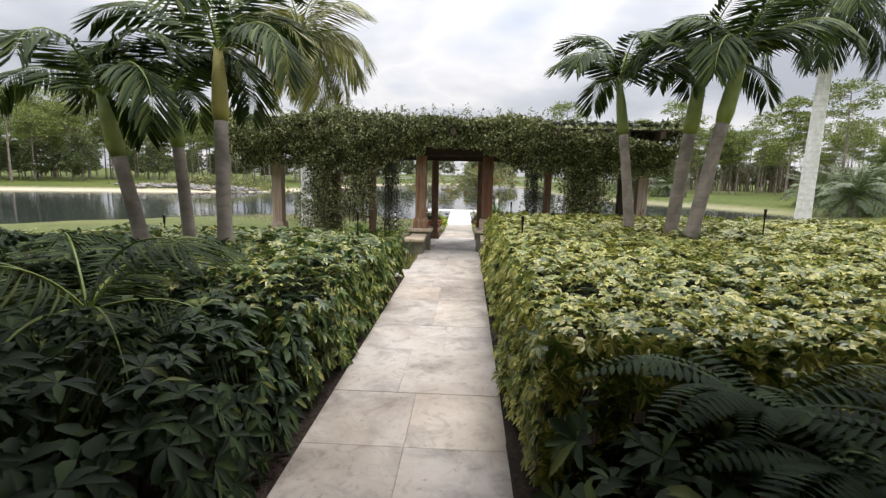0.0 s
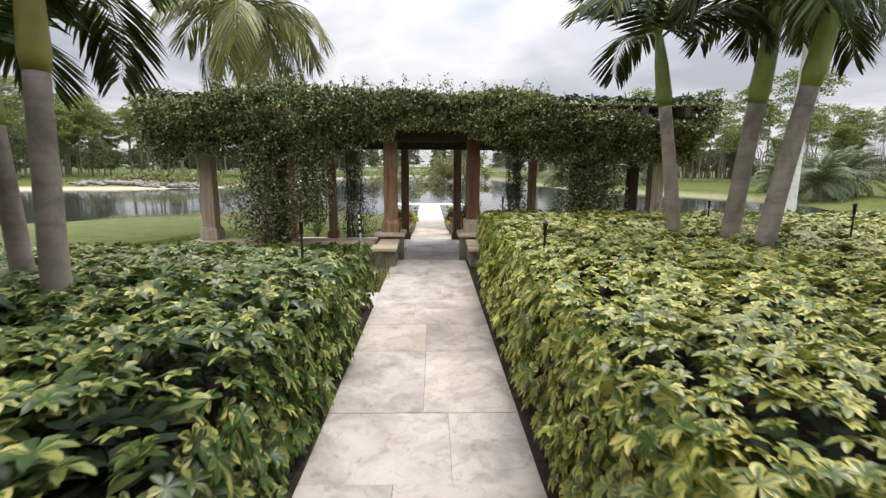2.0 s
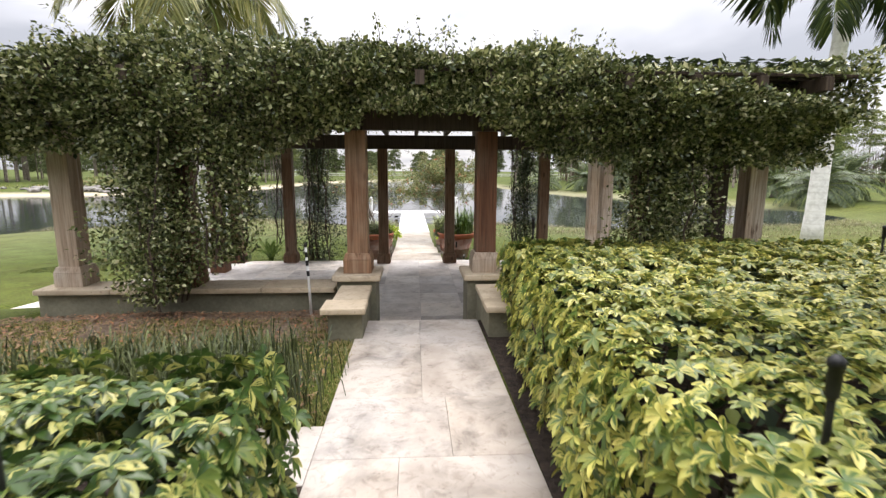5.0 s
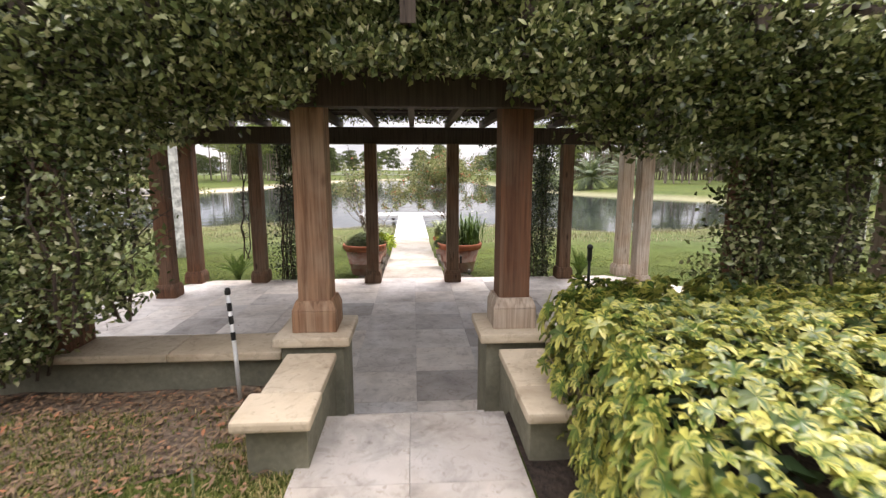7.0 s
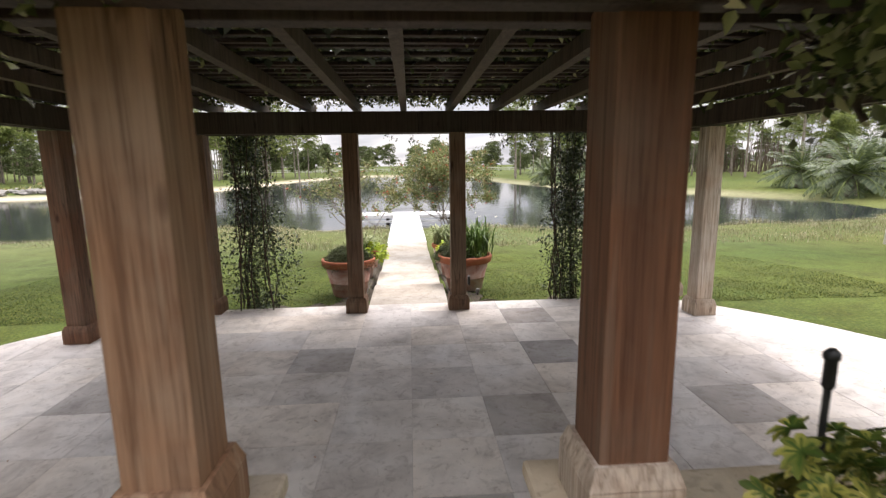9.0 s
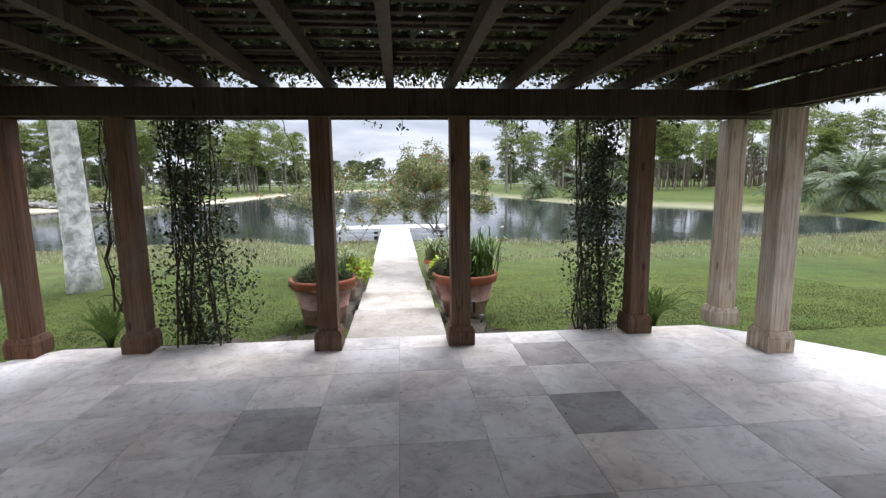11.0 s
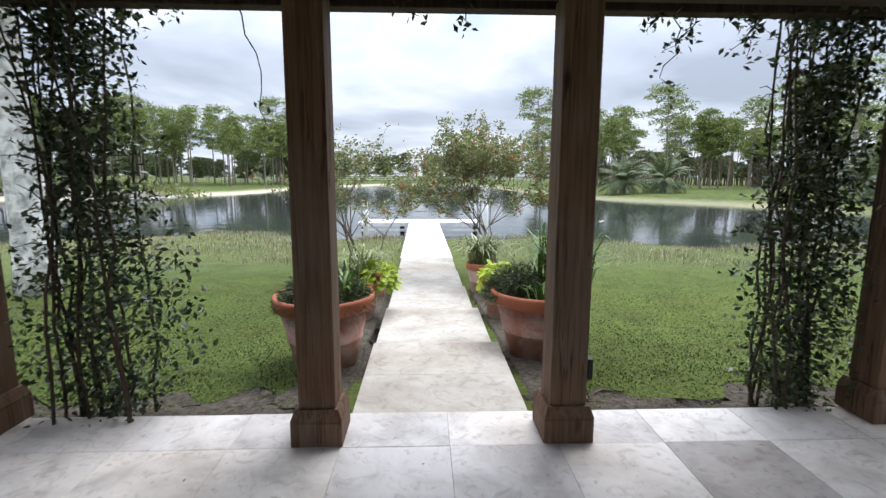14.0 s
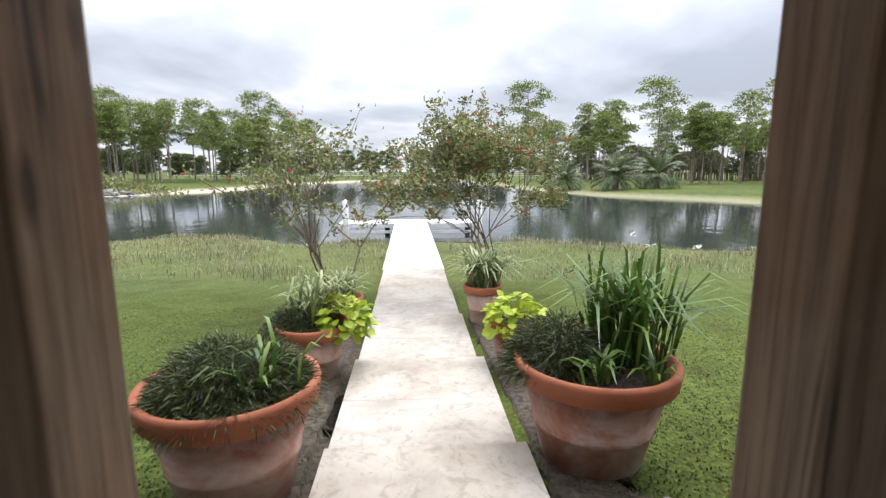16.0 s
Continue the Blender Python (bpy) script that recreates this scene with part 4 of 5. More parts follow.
def hedge(label, x0, x1, y0, y1, level, mat, count, length, width, dens, seed, path_side, back=0.0):
    """A clipped hedge: leaf whorls on the top and the faces, dark stems inside."""
    r = np.random.default_rng(seed)
    t = thing("hedge", label, "hedge")
    n = int((x1 - x0) * (y1 - y0) * dens)
    x, y = r.uniform(x0, x1, n), r.uniform(y0, y1, n)
    edge = np.minimum.reduce([x - x0, x1 - x, y - y0, y1 - y])
    z = hedge_top(x, y, level) - 0.16 * np.exp(-edge / 0.10) - np.abs(r.normal(0, .045, n))
    up = np.tile([0, 0, 1.0], (n, 1))
    mesh = [rosettes(np.stack([x, y, z], 1), up, count, length, width, r)]
    for side in ("x0", "x1", "y0", "y1"):
        along = (y1 - y0) if side[0] == "x" else (x1 - x0)
        m = int(along * (level - FRONT) * dens * 1.1)
        q, h = r.uniform(0, 1, m), r.uniform(0.12, 1, m)
        zz = FRONT + (level - FRONT) * h
        bulge = 0.05 * bumpy(q * along, zz, seed, 2.4) + 0.05 * np.sin(h * math.pi)
        if side[0] == "x":
            base, s = (x0, -1) if side == "x0" else (x1, 1)
            c = np.stack([base + s * bulge + r.normal(0, .03, m), y0 + (y1 - y0) * q, zz], 1)
            w = np.tile([s * 1.0, 0, .55], (m, 1))
        else:
            base, s = (y0, -1) if side == "y0" else (y1, 1)
            c = np.stack([x0 + (x1 - x0) * q, base + s * bulge + r.normal(0, .03, m), zz], 1)
            w = np.tile([0, s * 1.0, .55], (m, 1))
        mesh.append(rosettes(c, w, count, length, width, r))
    v, f, uv = joined(*mesh)

    def drawn(q):
        """The path-side edge steps back towards the far end."""
        q[:, 0] += back * step01(-2.0, -0.6, q[:, 1]) * (x1 - q[:, 0]) / (x1 - x0)
        return q
    part_np("foliage", drawn(v), f, mat, t, uv=uv)
    # inner leaves close the view into the hedge; dark green paints its inner shade
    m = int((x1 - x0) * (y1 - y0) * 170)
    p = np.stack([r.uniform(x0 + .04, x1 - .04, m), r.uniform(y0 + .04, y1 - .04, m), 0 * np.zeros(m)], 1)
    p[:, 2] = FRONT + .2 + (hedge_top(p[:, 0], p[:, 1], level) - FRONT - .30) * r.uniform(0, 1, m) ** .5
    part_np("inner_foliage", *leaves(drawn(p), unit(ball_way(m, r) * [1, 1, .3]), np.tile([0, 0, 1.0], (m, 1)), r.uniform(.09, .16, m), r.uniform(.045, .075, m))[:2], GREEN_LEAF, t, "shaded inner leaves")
    bm = bmesh.new()
    for _ in range(int((y1 - y0) * 9)):
        yy = r.uniform(y0, y1)
        sx = (x0 + back * float(step01(-2.0, -0.6, yy)) if path_side < 0 else x1) - path_side * r.uniform(.05, .5)
        q = Vector((sx, yy, FRONT))
        e = Vector((sx + r.normal(0, .12), yy + r.normal(0, .12), level - .12))
        tube(bm, [q, (q + e) / 2 + Vector((r.normal(0, .03), r.normal(0, .03), 0)), e], [.009, .007, .004], 5)
    part("stem", bm, VINE_STEM, t)
    return t


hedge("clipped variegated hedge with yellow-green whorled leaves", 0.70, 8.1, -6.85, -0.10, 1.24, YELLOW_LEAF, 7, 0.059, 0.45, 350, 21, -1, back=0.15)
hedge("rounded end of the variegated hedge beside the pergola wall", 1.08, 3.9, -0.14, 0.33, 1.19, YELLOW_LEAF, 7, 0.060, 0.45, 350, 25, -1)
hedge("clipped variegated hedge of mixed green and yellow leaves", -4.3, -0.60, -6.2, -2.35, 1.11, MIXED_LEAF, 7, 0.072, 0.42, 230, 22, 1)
hedge("dark green shrub bed beside the path", -4.6, -0.64, -10.2, -6.1, 1.04, GREEN_LEAF, 7, 0.12, 0.32, 85, 23, 1)
hedge("dark green cut-leaved shrubs among the variegated hedge", -4.3, -1.5, -6.2, -4.9, 1.20, GREEN_LEAF, 7, 0.11, 0.32, 110, 26, 1)
hedge("dark green shrub bed beside the path", 0.78, 7.5, -10.2, -6.95, 0.98, GREEN_LEAF, 6, 0.13, 0.36, 60, 24, -1)


def lobed_leaf_plants(spots, seed):
    """Deeply cut dark leaves on long stalks."""
    r = np.random.default_rng(seed)
    for x, y, z in spots:
        t = thing("philodendron", "dark green plant with deeply cut leaves", "plant", (0, 0, 0), "cut-leaved plants in the bed")
        bm, ms = bmesh.new(), []
        for _ in range(9):
            a, e = r.uniform(0, 2 * math.pi), r.uniform(.5, 1.2)
            d = np.array([math.cos(a) * math.cos(e), math.sin(a) * math.cos(e), math.sin(e)])
            q = np.array([x, y, FRONT])
            tip = q + d * r.uniform(.35, .5) * (z - FRONT + .35)
            tube(bm, [tuple(q), tuple((q + tip) / 2 + [0, 0, .04]), tuple(tip)], [.008, .006, .004], 5)
            f = unit(np.array([math.cos(a), math.sin(a), -.25]))
            s = unit(np.cross(f, [0, 0, 1]))
            k = np.linspace(0, 1, 7)
            ln = r.uniform(.2, .3)
            for sg in (-1, 1):
                b = tip + f[None] * k[:, None] * ln
                w = f[None] * .55 + sg * s[None] * (1.15 - .75 * k[:, None]) + np.array([0, 0, .15])
                ms.append(leaves(b, w, np.tile([0, 0, 1.0], (7, 1)), ln * .55 * (1.05 - .5 * k), .05, .2, .25))
        part("stalk", bm, RACHIS, t)
        v, f, uv = joined(*ms)
        part_np("leaf", v, f, GREEN_LEAF, t)


r1 = np.random.default_rng(31)
lobed_leaf_plants([(r1.uniform(-2.6, -.85), r1.uniform(-8.6, -5.7), r1.uniform(1.0, 1.25)) for _ in range(16)], 32)
lobed_leaf_plants([(r1.uniform(-2.9, -1.1), r1.uniform(-5.9, -4.5), r1.uniform(1.22, 1.34)) for _ in range(17)] + [(r1.uniform(-2.4, -1.0), r1.uniform(-4.4, -3.2), 1.28) for _ in range(3)], 33)


def fern(x, y, z, seed):
    r = np.random.default_rng(seed)
    t = thing("fern", "dark green sword fern with arching fronds", "fern", (0, 0, 0), "ferns beside the hedge")
    for _ in range(13):
        a, ln = r.uniform(0, 2 * math.pi), r.uniform(.45, .75)
        k = np.linspace(0.08, 1, 22)
        out = np.stack([np.cos(a) * k * ln * .85, np.sin(a) * k * ln * .85, ln * (.75 * k - .62 * k * k)], 1)
        b = np.array([x, y, z]) + out
        s = np.array([-math.sin(a), math.cos(a), 0])
        f = np.array([math.cos(a), math.sin(a), 0])
        w = .13 * np.sin(np.clip(k, .05, .97) * math.pi) ** .6 * ln
        ms = [leaves(b, np.tile(sg * s + f * .25, (22, 1)), np.tile([0, 0, 1.0], (22, 1)), w + .01, .022, .1, .2) for sg in (-1, 1)]
        v, fc, uv = joined(*ms)
        part_np("frond", v, fc, FERN_LEAF, t)


for i in range(11):
    fern(r1.uniform(1.3, 3.8), r1.uniform(-8.1, -6.9), r1.uniform(.95, 1.1), 40 + i)

# low dark tuft plants at the end of the hedge
r2 = np.random.default_rng(51)
for cx, cy, w in ((-0.98, -1.62, .45), (-1.6, -1.7, .5), (-2.4, -1.85, .5)):
    t = thing("tufted_shrub", "low dark feathery shrub at the hedge end", "shrub", (0, 0, 0), "low feathery shrubs")
    n = 1500
    p = np.stack([r2.normal(cx, w * .42, n), r2.normal(cy, .17, n), FRONT + r2.uniform(0, .30, n)], 1)
    part_np("sprig", *blades(p, r2.uniform(.12, .3, n), .008, r2.uniform(.1, .6, n), r2)[:2], JUNIPER, t)

# ---------------------------------------------------------------- palms


def frond_mesh(length, leaf_len, leaf_w, bend, r, pairs=38, droop=0.55, keel=0.25, start=0.10):
    """An arching feather frond that leaves the origin along +x and up. Returns rib points, radii and leaflet mesh."""
    k = 16
    pts, ang, p = [], radians(0), np.zeros(3)
    for i in range(k + 1):
        pts.append(p.copy())
        p = p + np.array([math.cos(ang), 0, math.sin(ang)]) * length / k
        ang -= radians(bend) / k * (0.4 + 1.2 * i / k)
    pts = np.array(pts)
    t = np.linspace(start, 1, pairs) * k
    i0 = np.clip(t.astype(int), 0, k - 1)
    b = pts[i0] + (pts[i0 + 1] - pts[i0]) * (t - i0)[:, None]
    d = unit(pts[i0 + 1] - pts[i0])
    side = np.array([0, 1.0, 0])
    nor = unit(np.cross(d, np.tile(side, (pairs, 1))))
    s = np.linspace(0, 1, pairs)
    ln = leaf_len * (0.45 + 1.0 * np.sin(np.clip(s * .82 + .12, 0, 1) * math.pi)) * r.uniform(.9, 1.1, pairs)
    ms = []
    for sg in (-1, 1):
        w = d * (.35 + .5 * s[:, None]) + sg * side * (1.0 - .25 * s[:, None]) - nor * keel + r.normal(0, .08, (pairs, 3))
        ms.append(leaves(b, w, -nor, ln, leaf_w, .3, droop))
    v, f, uv = joined(*ms)
    return pts, v, f


def palm(name, label, base, top, r_base, r_top, shaft, fronds, frond_len, leaf_len, leaf_w, trunk_mat, leaf_mat, seed, bend=(95, 150), rise=(75, -25), droop=.55, group="", shaft_mat=None, pairs=38, keel=.25):
    r = np.random.default_rng(seed)
    t = thing(name, label, "palm tree", base, group)
    base, top = np.array(base, float), np.array(top, float)
    rel = top - base
    bm = bmesh.new()
    n = 14
    line, rad = [], []
    for i in range(n):
        k = i / (n - 1)
        line.append(tuple(rel * np.array([k ** 1.3, k ** 1.3, k])))
        rad.append(r_top + (r_base - r_top) * (1 - k) ** 1.6 + (r_base * .15 * max(0, 1 - k * 9)))
    line[0] = (line[0][0], line[0][1], -0.15)
    tube(bm, line, rad, 16)
    part("trunk", bm, trunk_mat, t, smooth=True)
    head = rel.copy()
    if shaft:
        lean = unit(rel - np.array(line[-3]))
        bm = bmesh.new()
        tube(bm, [tuple(rel + lean * shaft * q) for q in (0, .15, .6, 1.0)], [r_top * 1.02, r_top * 1.25, r_top * 1.05, r_top * .6], 14)
        part("crownshaft", bm, shaft_mat or SHAFT_GREEN, t, "smooth green crownshaft", smooth=True)
        head = rel + lean * shaft * .95
    for i in range(fronds):
        k = (i + .5) / fronds
        el = rise[0] + (rise[1] - rise[0]) * k + r.normal(0, 6)
        az = i * 137.5 + r.normal(0, 10)
        pts, v, f = frond_mesh(frond_len * r.uniform(.88, 1.1), leaf_len, leaf_w, r.uniform(*bend), r, pairs, droop, keel)
        m = np.array(Euler((0, radians(-el), radians(az)), "XYZ").to_matrix())
        world_v = v @ m.T
        fr = part_np("frond", world_v + head, f, leaf_mat, t)
        bm = bmesh.new()
        line = [tuple(q) for q in (pts @ m.T + head)]
        tube(bm, line, [.022 * (1 - .85 * j / (len(line) - 1)) * max(frond_len / 1.8, .5) for j in range(len(line))], 5)
        part("rib", bm, RACHIS, fr)
    return t


XMAS = dict(r_base=.080, r_top=.060, frond_len=1.22, leaf_len=.25, leaf_w=.028, bend=(105, 165), rise=(88, 28), pairs=50, droop=.5, keel=.3, trunk_mat=TRUNK_GREY, leaf_mat=PALM_LEAF, group="slender feather palms in the hedge")
palm("palm_tree", "slender leaning palm with dark arching fronds", (-2.54, -4.48, FRONT), (-2.80, -4.50, 1.98), shaft=.55, fronds=7, seed=61, **XMAS)
palm("palm_tree", "slender palm with dark arching fronds", (-2.56, -3.82, FRONT), (-2.70, -3.75, 2.10), shaft=.55, fronds=7, seed=62, **XMAS)
palm("palm_tree", "slender upright palm with yellowish crownshaft", (-1.86, -4.50, FRONT), (-1.92, -4.35, 2.32), shaft=.65, fronds=7, seed=63, shaft_mat=SHAFT_YELLOW, **XMAS)
palm("palm_tree", "slender curved palm with arching fronds", (2.56, -2.30, FRONT), (2.38, -2.12, 2.45), shaft=.68, fronds=8, seed=64, **XMAS)
XMAS2 = dict(XMAS, r_base=.095, r_top=.075)
palm("palm_tree", "sturdy palm with a full dark crown", (2.96, -2.36, FRONT), (3.12, -2.38, 2.45), shaft=.85, fronds=9, seed=65, **XMAS2)
palm("palm_tree", "slender palm with dark arching fronds", (3.04, -2.70, FRONT), (3.34, -2.72, 2.55), shaft=.85, fronds=8, seed=66, **XMAS2)
ROYAL = dict(frond_len=3.3, leaf_len=.66, leaf_w=.055, group="tall white-trunked palms", bend=(95, 140), rise=(80, -25), droop=.8, pairs=60)
palm("royal_palm", "tall palm with a smooth white trunk", (14.6, 12.4, float(ground_height(14.6, 12.4))), (14.75, 12.4, 7.3), .32, .24, 1.5, 14, trunk_mat=TRUNK_PALE, leaf_mat=PALM_LEAF, seed=67, **ROYAL)
palm("royal_palm", "tall palm with mottled white trunk and yellowing fronds", (-6.15, 10.6, float(ground_height(-6.15, 10.6))), (-6.22, 10.5, 5.8), .28, .20, 1.1, 19, trunk_mat=TRUNK_WHITE, leaf_mat=YELLOW_PALM, seed=68, **ROYAL)
palm("pygmy_palm", "small dark feather palm in the shrub bed", (-1.5, -6.55, FRONT), (-1.5, -6.55, 1.18), .05, .04, 0, 11, .85, .22, .014, TRUNK_GREY, PALM_LEAF, 70, bend=(70, 110), rise=(70, 5), pairs=30)
palm("pygmy_palm", "small dark feather palm in the shrub bed", (-2.9, -5.6, FRONT), (-2.9, -5.6, 0.95), .05, .04, 0, 10, .9, .22, .014, TRUNK_GREY, PALM_LEAF, 71, bend=(70, 110), rise=(70, 5), pairs=30)


def date_palm(x, y, size, seed):
    z = float(ground_height(x, y))
    return palm("date_palm", "stout grey-green date palm on the far bank", (x, y, z), (x, y, z + size * .28), .34 * size / 5, .36 * size / 5, 0, 44, size * .62, size * .085, size * .013, PINE_BARK, DATE_LEAF, seed, bend=(45, 85), rise=(85, -28), droop=.12, group="date palms across the lake", pairs=30, keel=.45)


for i, (x, y, s) in enumerate(((21.5, 55, 5.0), (26.5, 56, 5.2), (30.5, 30.5, 5.2), (34.5, 33, 5.6), (37, 28, 5.0), (17.5, 60, 4.4), (33, 38, 5.0))):
    date_palm(x, y, s, 80 + i)

# ---------------------------------------------------------------- trees round the lake


def pine(height, seed, leaf_mat=None, full=0.5, wide=0.24, clumps=28, cards=150, card=0.38):
    """A pine: bare tapered trunk, limbs, and a ragged crown of needle tufts."""
    r = np.random.default_rng(seed)
    t = thing("pine_tree", "tall pine with bare trunk and ragged crown", "tree", (0, 0, 0), "pines round the lake")
    bm = bmesh.new()
    sway = r.normal(0, .02 * height, 2)
    axis = [(sway[0] * k * k, sway[1] * k * k, height * k - .3 * (k == 0)) for k in np.linspace(0, .94, 8)]
    tube(bm, axis, [height * .0135 * (1 - .8 * k) for k in np.linspace(0, 1, 8)], 8)
    ms = []
    for i in range(clumps):
        k = (1 - full) + full * (i + r.uniform(0, 1)) / clumps
        c0 = np.array([sway[0] * k * k, sway[1] * k * k, height * k])
        q = (k - (1 - full)) / full
        reach = height * wide * (1.0 - .55 * q) * r.uniform(.35, 1.1)
        a = r.uniform(0, 2 * math.pi)
        c = c0 + np.array([math.cos(a) * reach, math.sin(a) * reach, reach * r.uniform(.1, .5)])
        tube(bm, [tuple(c0), tuple((c0 + c) / 2 + [0, 0, -.1]), tuple(c)], [height * .004, height * .003, height * .0015], 4)
        rad = height * r.uniform(.05, .10)
        w = ball_way(cards, r, -.35)
        p = c + w * rad * r.uniform(.35, 1.0, (cards, 1)) * [1.3, 1.3, .55]
        ms.append(small_leaves(p, unit(w + r.normal(0, .4, (cards, 3))), ball_way(cards, r), card * r.uniform(.6, 1.2, cards), card * .42))
    part("trunk", bm, PINE_BARK, t)
    v, f, _ = joined(*ms)
    part_np("crown", v, f, leaf_mat or PINE_LEAF, t)
    return t


far = np.random.default_rng(90)
pine_a = [pine(15, 91), pine(13, 92, full=.48, clumps=24), pine(16, 93, full=.34, clumps=20), pine(12, 94, full=.5, wide=.24, clumps=28)]
oak_a = [pine(8.5, 95, OAK_LEAF, full=.8, wide=.42, clumps=60, cards=60, card=.5), pine(7, 96, OAK_LEAF, full=.85, wide=.5, clumps=60, cards=60, card=.5)]
for o in oak_a:
    o.name = "oak_tree"
    tagged(o, "broad dark oak on the far bank", "tree", "oaks round the lake")


def plant(tree, x, y, scale=1.0, first=False):
    m = pose(x, y, float(ground_height(x, y)) - 0.05, 0, 0, far.uniform(0, 360)) @ Matrix.Diagonal((scale, scale, scale * far.uniform(.92, 1.08), 1))
    if first:
        tree.matrix_basis = m
        return tree
    made = copy_thing(tree, Matrix())
    made.matrix_basis = m
    return made


spots = []
for i in range(84):          # woods on the left bank
    k = i / 83
    spots.append((-92 + 70 * k + far.normal(0, 2.0), 70 + 18 * k + far.uniform(-3, 26), far.uniform(.66, .98)))
for i in range(26):          # far left
    spots.append((far.uniform(-125, -62), far.uniform(54, 80), far.uniform(.7, 1.0)))
for i in range(52):          # woods on the right bank
    k = i / 51
    spots.append((22 + 62 * k + far.normal(0, 2.5), 80 - 30 * k + far.uniform(-3, 26), far.uniform(.58, .88)))
for i in range(24):
    spots.append((far.uniform(46, 90), far.uniform(16, 48), far.uniform(.6, .9)))
spots += [(17.5, 78, .86), (26, 70, .84), (29, 74, .82), (44, 60, .94), (49, 57, .96), (40, 72, .88)]
for i, (x, y, s) in enumerate(spots):
    plant(pine_a[i % 4], x, y, s, i < 4)
for i in range(95):          # low woods beyond the far shore
    x = far.uniform(-120, 120)
    plant(oak_a[i % 2], x, far.uniform(160, 205) + .1 * abs(x), far.uniform(.7, 1.2), i < 2)
for i in range(26):
    plant(oak_a[i % 2], far.uniform(-120, -52), far.uniform(60, 76), far.uniform(.5, .85))
for i in range(34):
    k = i / 33
    plant(oak_a[i % 2], -90 + 66 * k, 100 + 12 * k + far.uniform(0, 16), far.uniform(.5, .85))
for i in range(34):
    k = i / 33
    plant(oak_a[i % 2], 26 + 80 * k, 108 - 55 * k + far.uniform(0, 14), far.uniform(.5, .85))

# brushy thicket behind the right-hand woods, bare grey stems
r3 = np.random.default_rng(101)
bm = bmesh.new()
for _ in range(900):
    x = r3.uniform(34, 110)
    y = 96 - .62 * (x - 34) + r3.uniform(0, 14)
    z = float(ground_height(x, y))
    h = r3.uniform(3.5, 7.5)
    tube(bm, [(x, y, z), (x + r3.normal(0, .3), y, z + h * .5), (x + r3.normal(0, .6), y + r3.normal(0, .3), z + h)], [.09, .06, .02], 4)
tagged(part("thicket", bm, TWIG), "grey leafless thicket of thin stems behind the pines", "thicket", kind="stuff")
# low planted mound on the left bank
r4 = np.random.default_rng(103)
n = 5200
p = np.stack([r4.normal(-35, 4.2, n), r4.normal(57, 1.8, n), np.zeros(n)], 1)
p[:, 2] = ground_height(p[:, 0], p[:, 1]) + 1.3 * np.exp(-((p[:, 0] + 35) / 6) ** 2) * r4.uniform(.1, 1, n)
tagged(part_np("shrub_mound", *small_leaves(p, ball_way(n, r4, -.2), ball_way(n, r4), .5, .25)[:2], SHRUB_LEAF), "low mound of green shrubs on the far bank", "shrubs", kind="stuff")
# heap of flat grey rocks before the mound
bm = bmesh.new()
for _ in range(150):
    x, y = r4.normal(-34, 4.0), r4.normal(53.0, 1.0)
    z = float(ground_height(x, y))
    a, b, h = r4.uniform(.3, .9), r4.uniform(.3, .6), r4.uniform(.12, .35)
    made = bmesh.ops.create_icosphere(bm, subdivisions=1, radius=1.0)["verts"]
    turn = Matrix.Rotation(r4.uniform(0, 3.1), 3, "Z")
    for v in made:
        q = turn @ Vector((v.co.x * a * r4.uniform(.8, 1.2), v.co.y * b, v.co.z * h))
        v.co = q + Vector((x, y, z + h * .6))
tagged(part("rock_heap", bm, ROCK), "heap of flat grey rocks on the far bank", "rocks", kind="stuff")
# distant white fence line beyond the far lawn
bm = bmesh.new()
for i in range(40):
    x = -75 + i * 3.6
    z = float(ground_height(x, 158.0))
    add_box(bm, x - .06, x + .06, 157.95, 158.05, z, z + 1.25)
for h in (.5, 1.0):
    add_box(bm, -75, 66, 157.97, 158.03, float(ground_height(0, 158.0)) + h, float(ground_height(0, 158.0)) + h + .14)
tagged(part("fence", bm, WHITE_WOOD), "white rail fence beyond the far lawn", "fence")

# ---------------------------------------------------------------- dock
dock = thing("dock", "white painted T-shaped wooden dock over the lake", "dock")
for i in range(26):
    y = 22.3 + i * 0.07
    if i < 20:
        block("deck_board", (-2.75, 2.2, y, y + 0.064, -0.47, -0.44), WHITE_WOOD, dock, bevel=0.004)
block("fascia", (-2.75, 2.2, 22.24, 22.297, -0.60, -0.45), WHITE_WOOD, dock, bevel=0.004)
block("lower_rail", (-2.65, 2.1, 22.20, 22.236, -0.80, -0.70), WHITE_WOOD, dock, bevel=0.004)
for x, y in ((-2.15, 20.0), (2.1, 20.0)):
    bm = bmesh.new()
    tube(bm, [(x, y, -1.6), (x, y, .50), (x, y, .56)], [.10, .10, .03], 14)
    part("pile", bm, WHITE_WOOD, dock, "round white mooring pile", smooth=True)
for x in (-2.6, -1.0, .5, 2.05):
    bm = bmesh.new()
    tube(bm, [(x, 22.9, -1.8), (x, 22.9, -.475)], [.09, .09], 12)
    part("pile", bm, WOOD_DARK, dock)
for x0, x1 in ((-2.3, -0.86), (0.42, 2.0)):
    block("low_beam", (x0, x1, 19.90, 20.06, -0.94, -0.82), WOOD_DARK, dock, "dark wet timber at the water line")
bm = bmesh.new()
add_box(bm, -1.95, -1.55, 19.86, 20.1, -.816, -.70, .02)
tagged(part("cleat_box", bm, BLACK_METAL), "small black box on the dock's low timber", "box")

# ---------------------------------------------------------------- pots


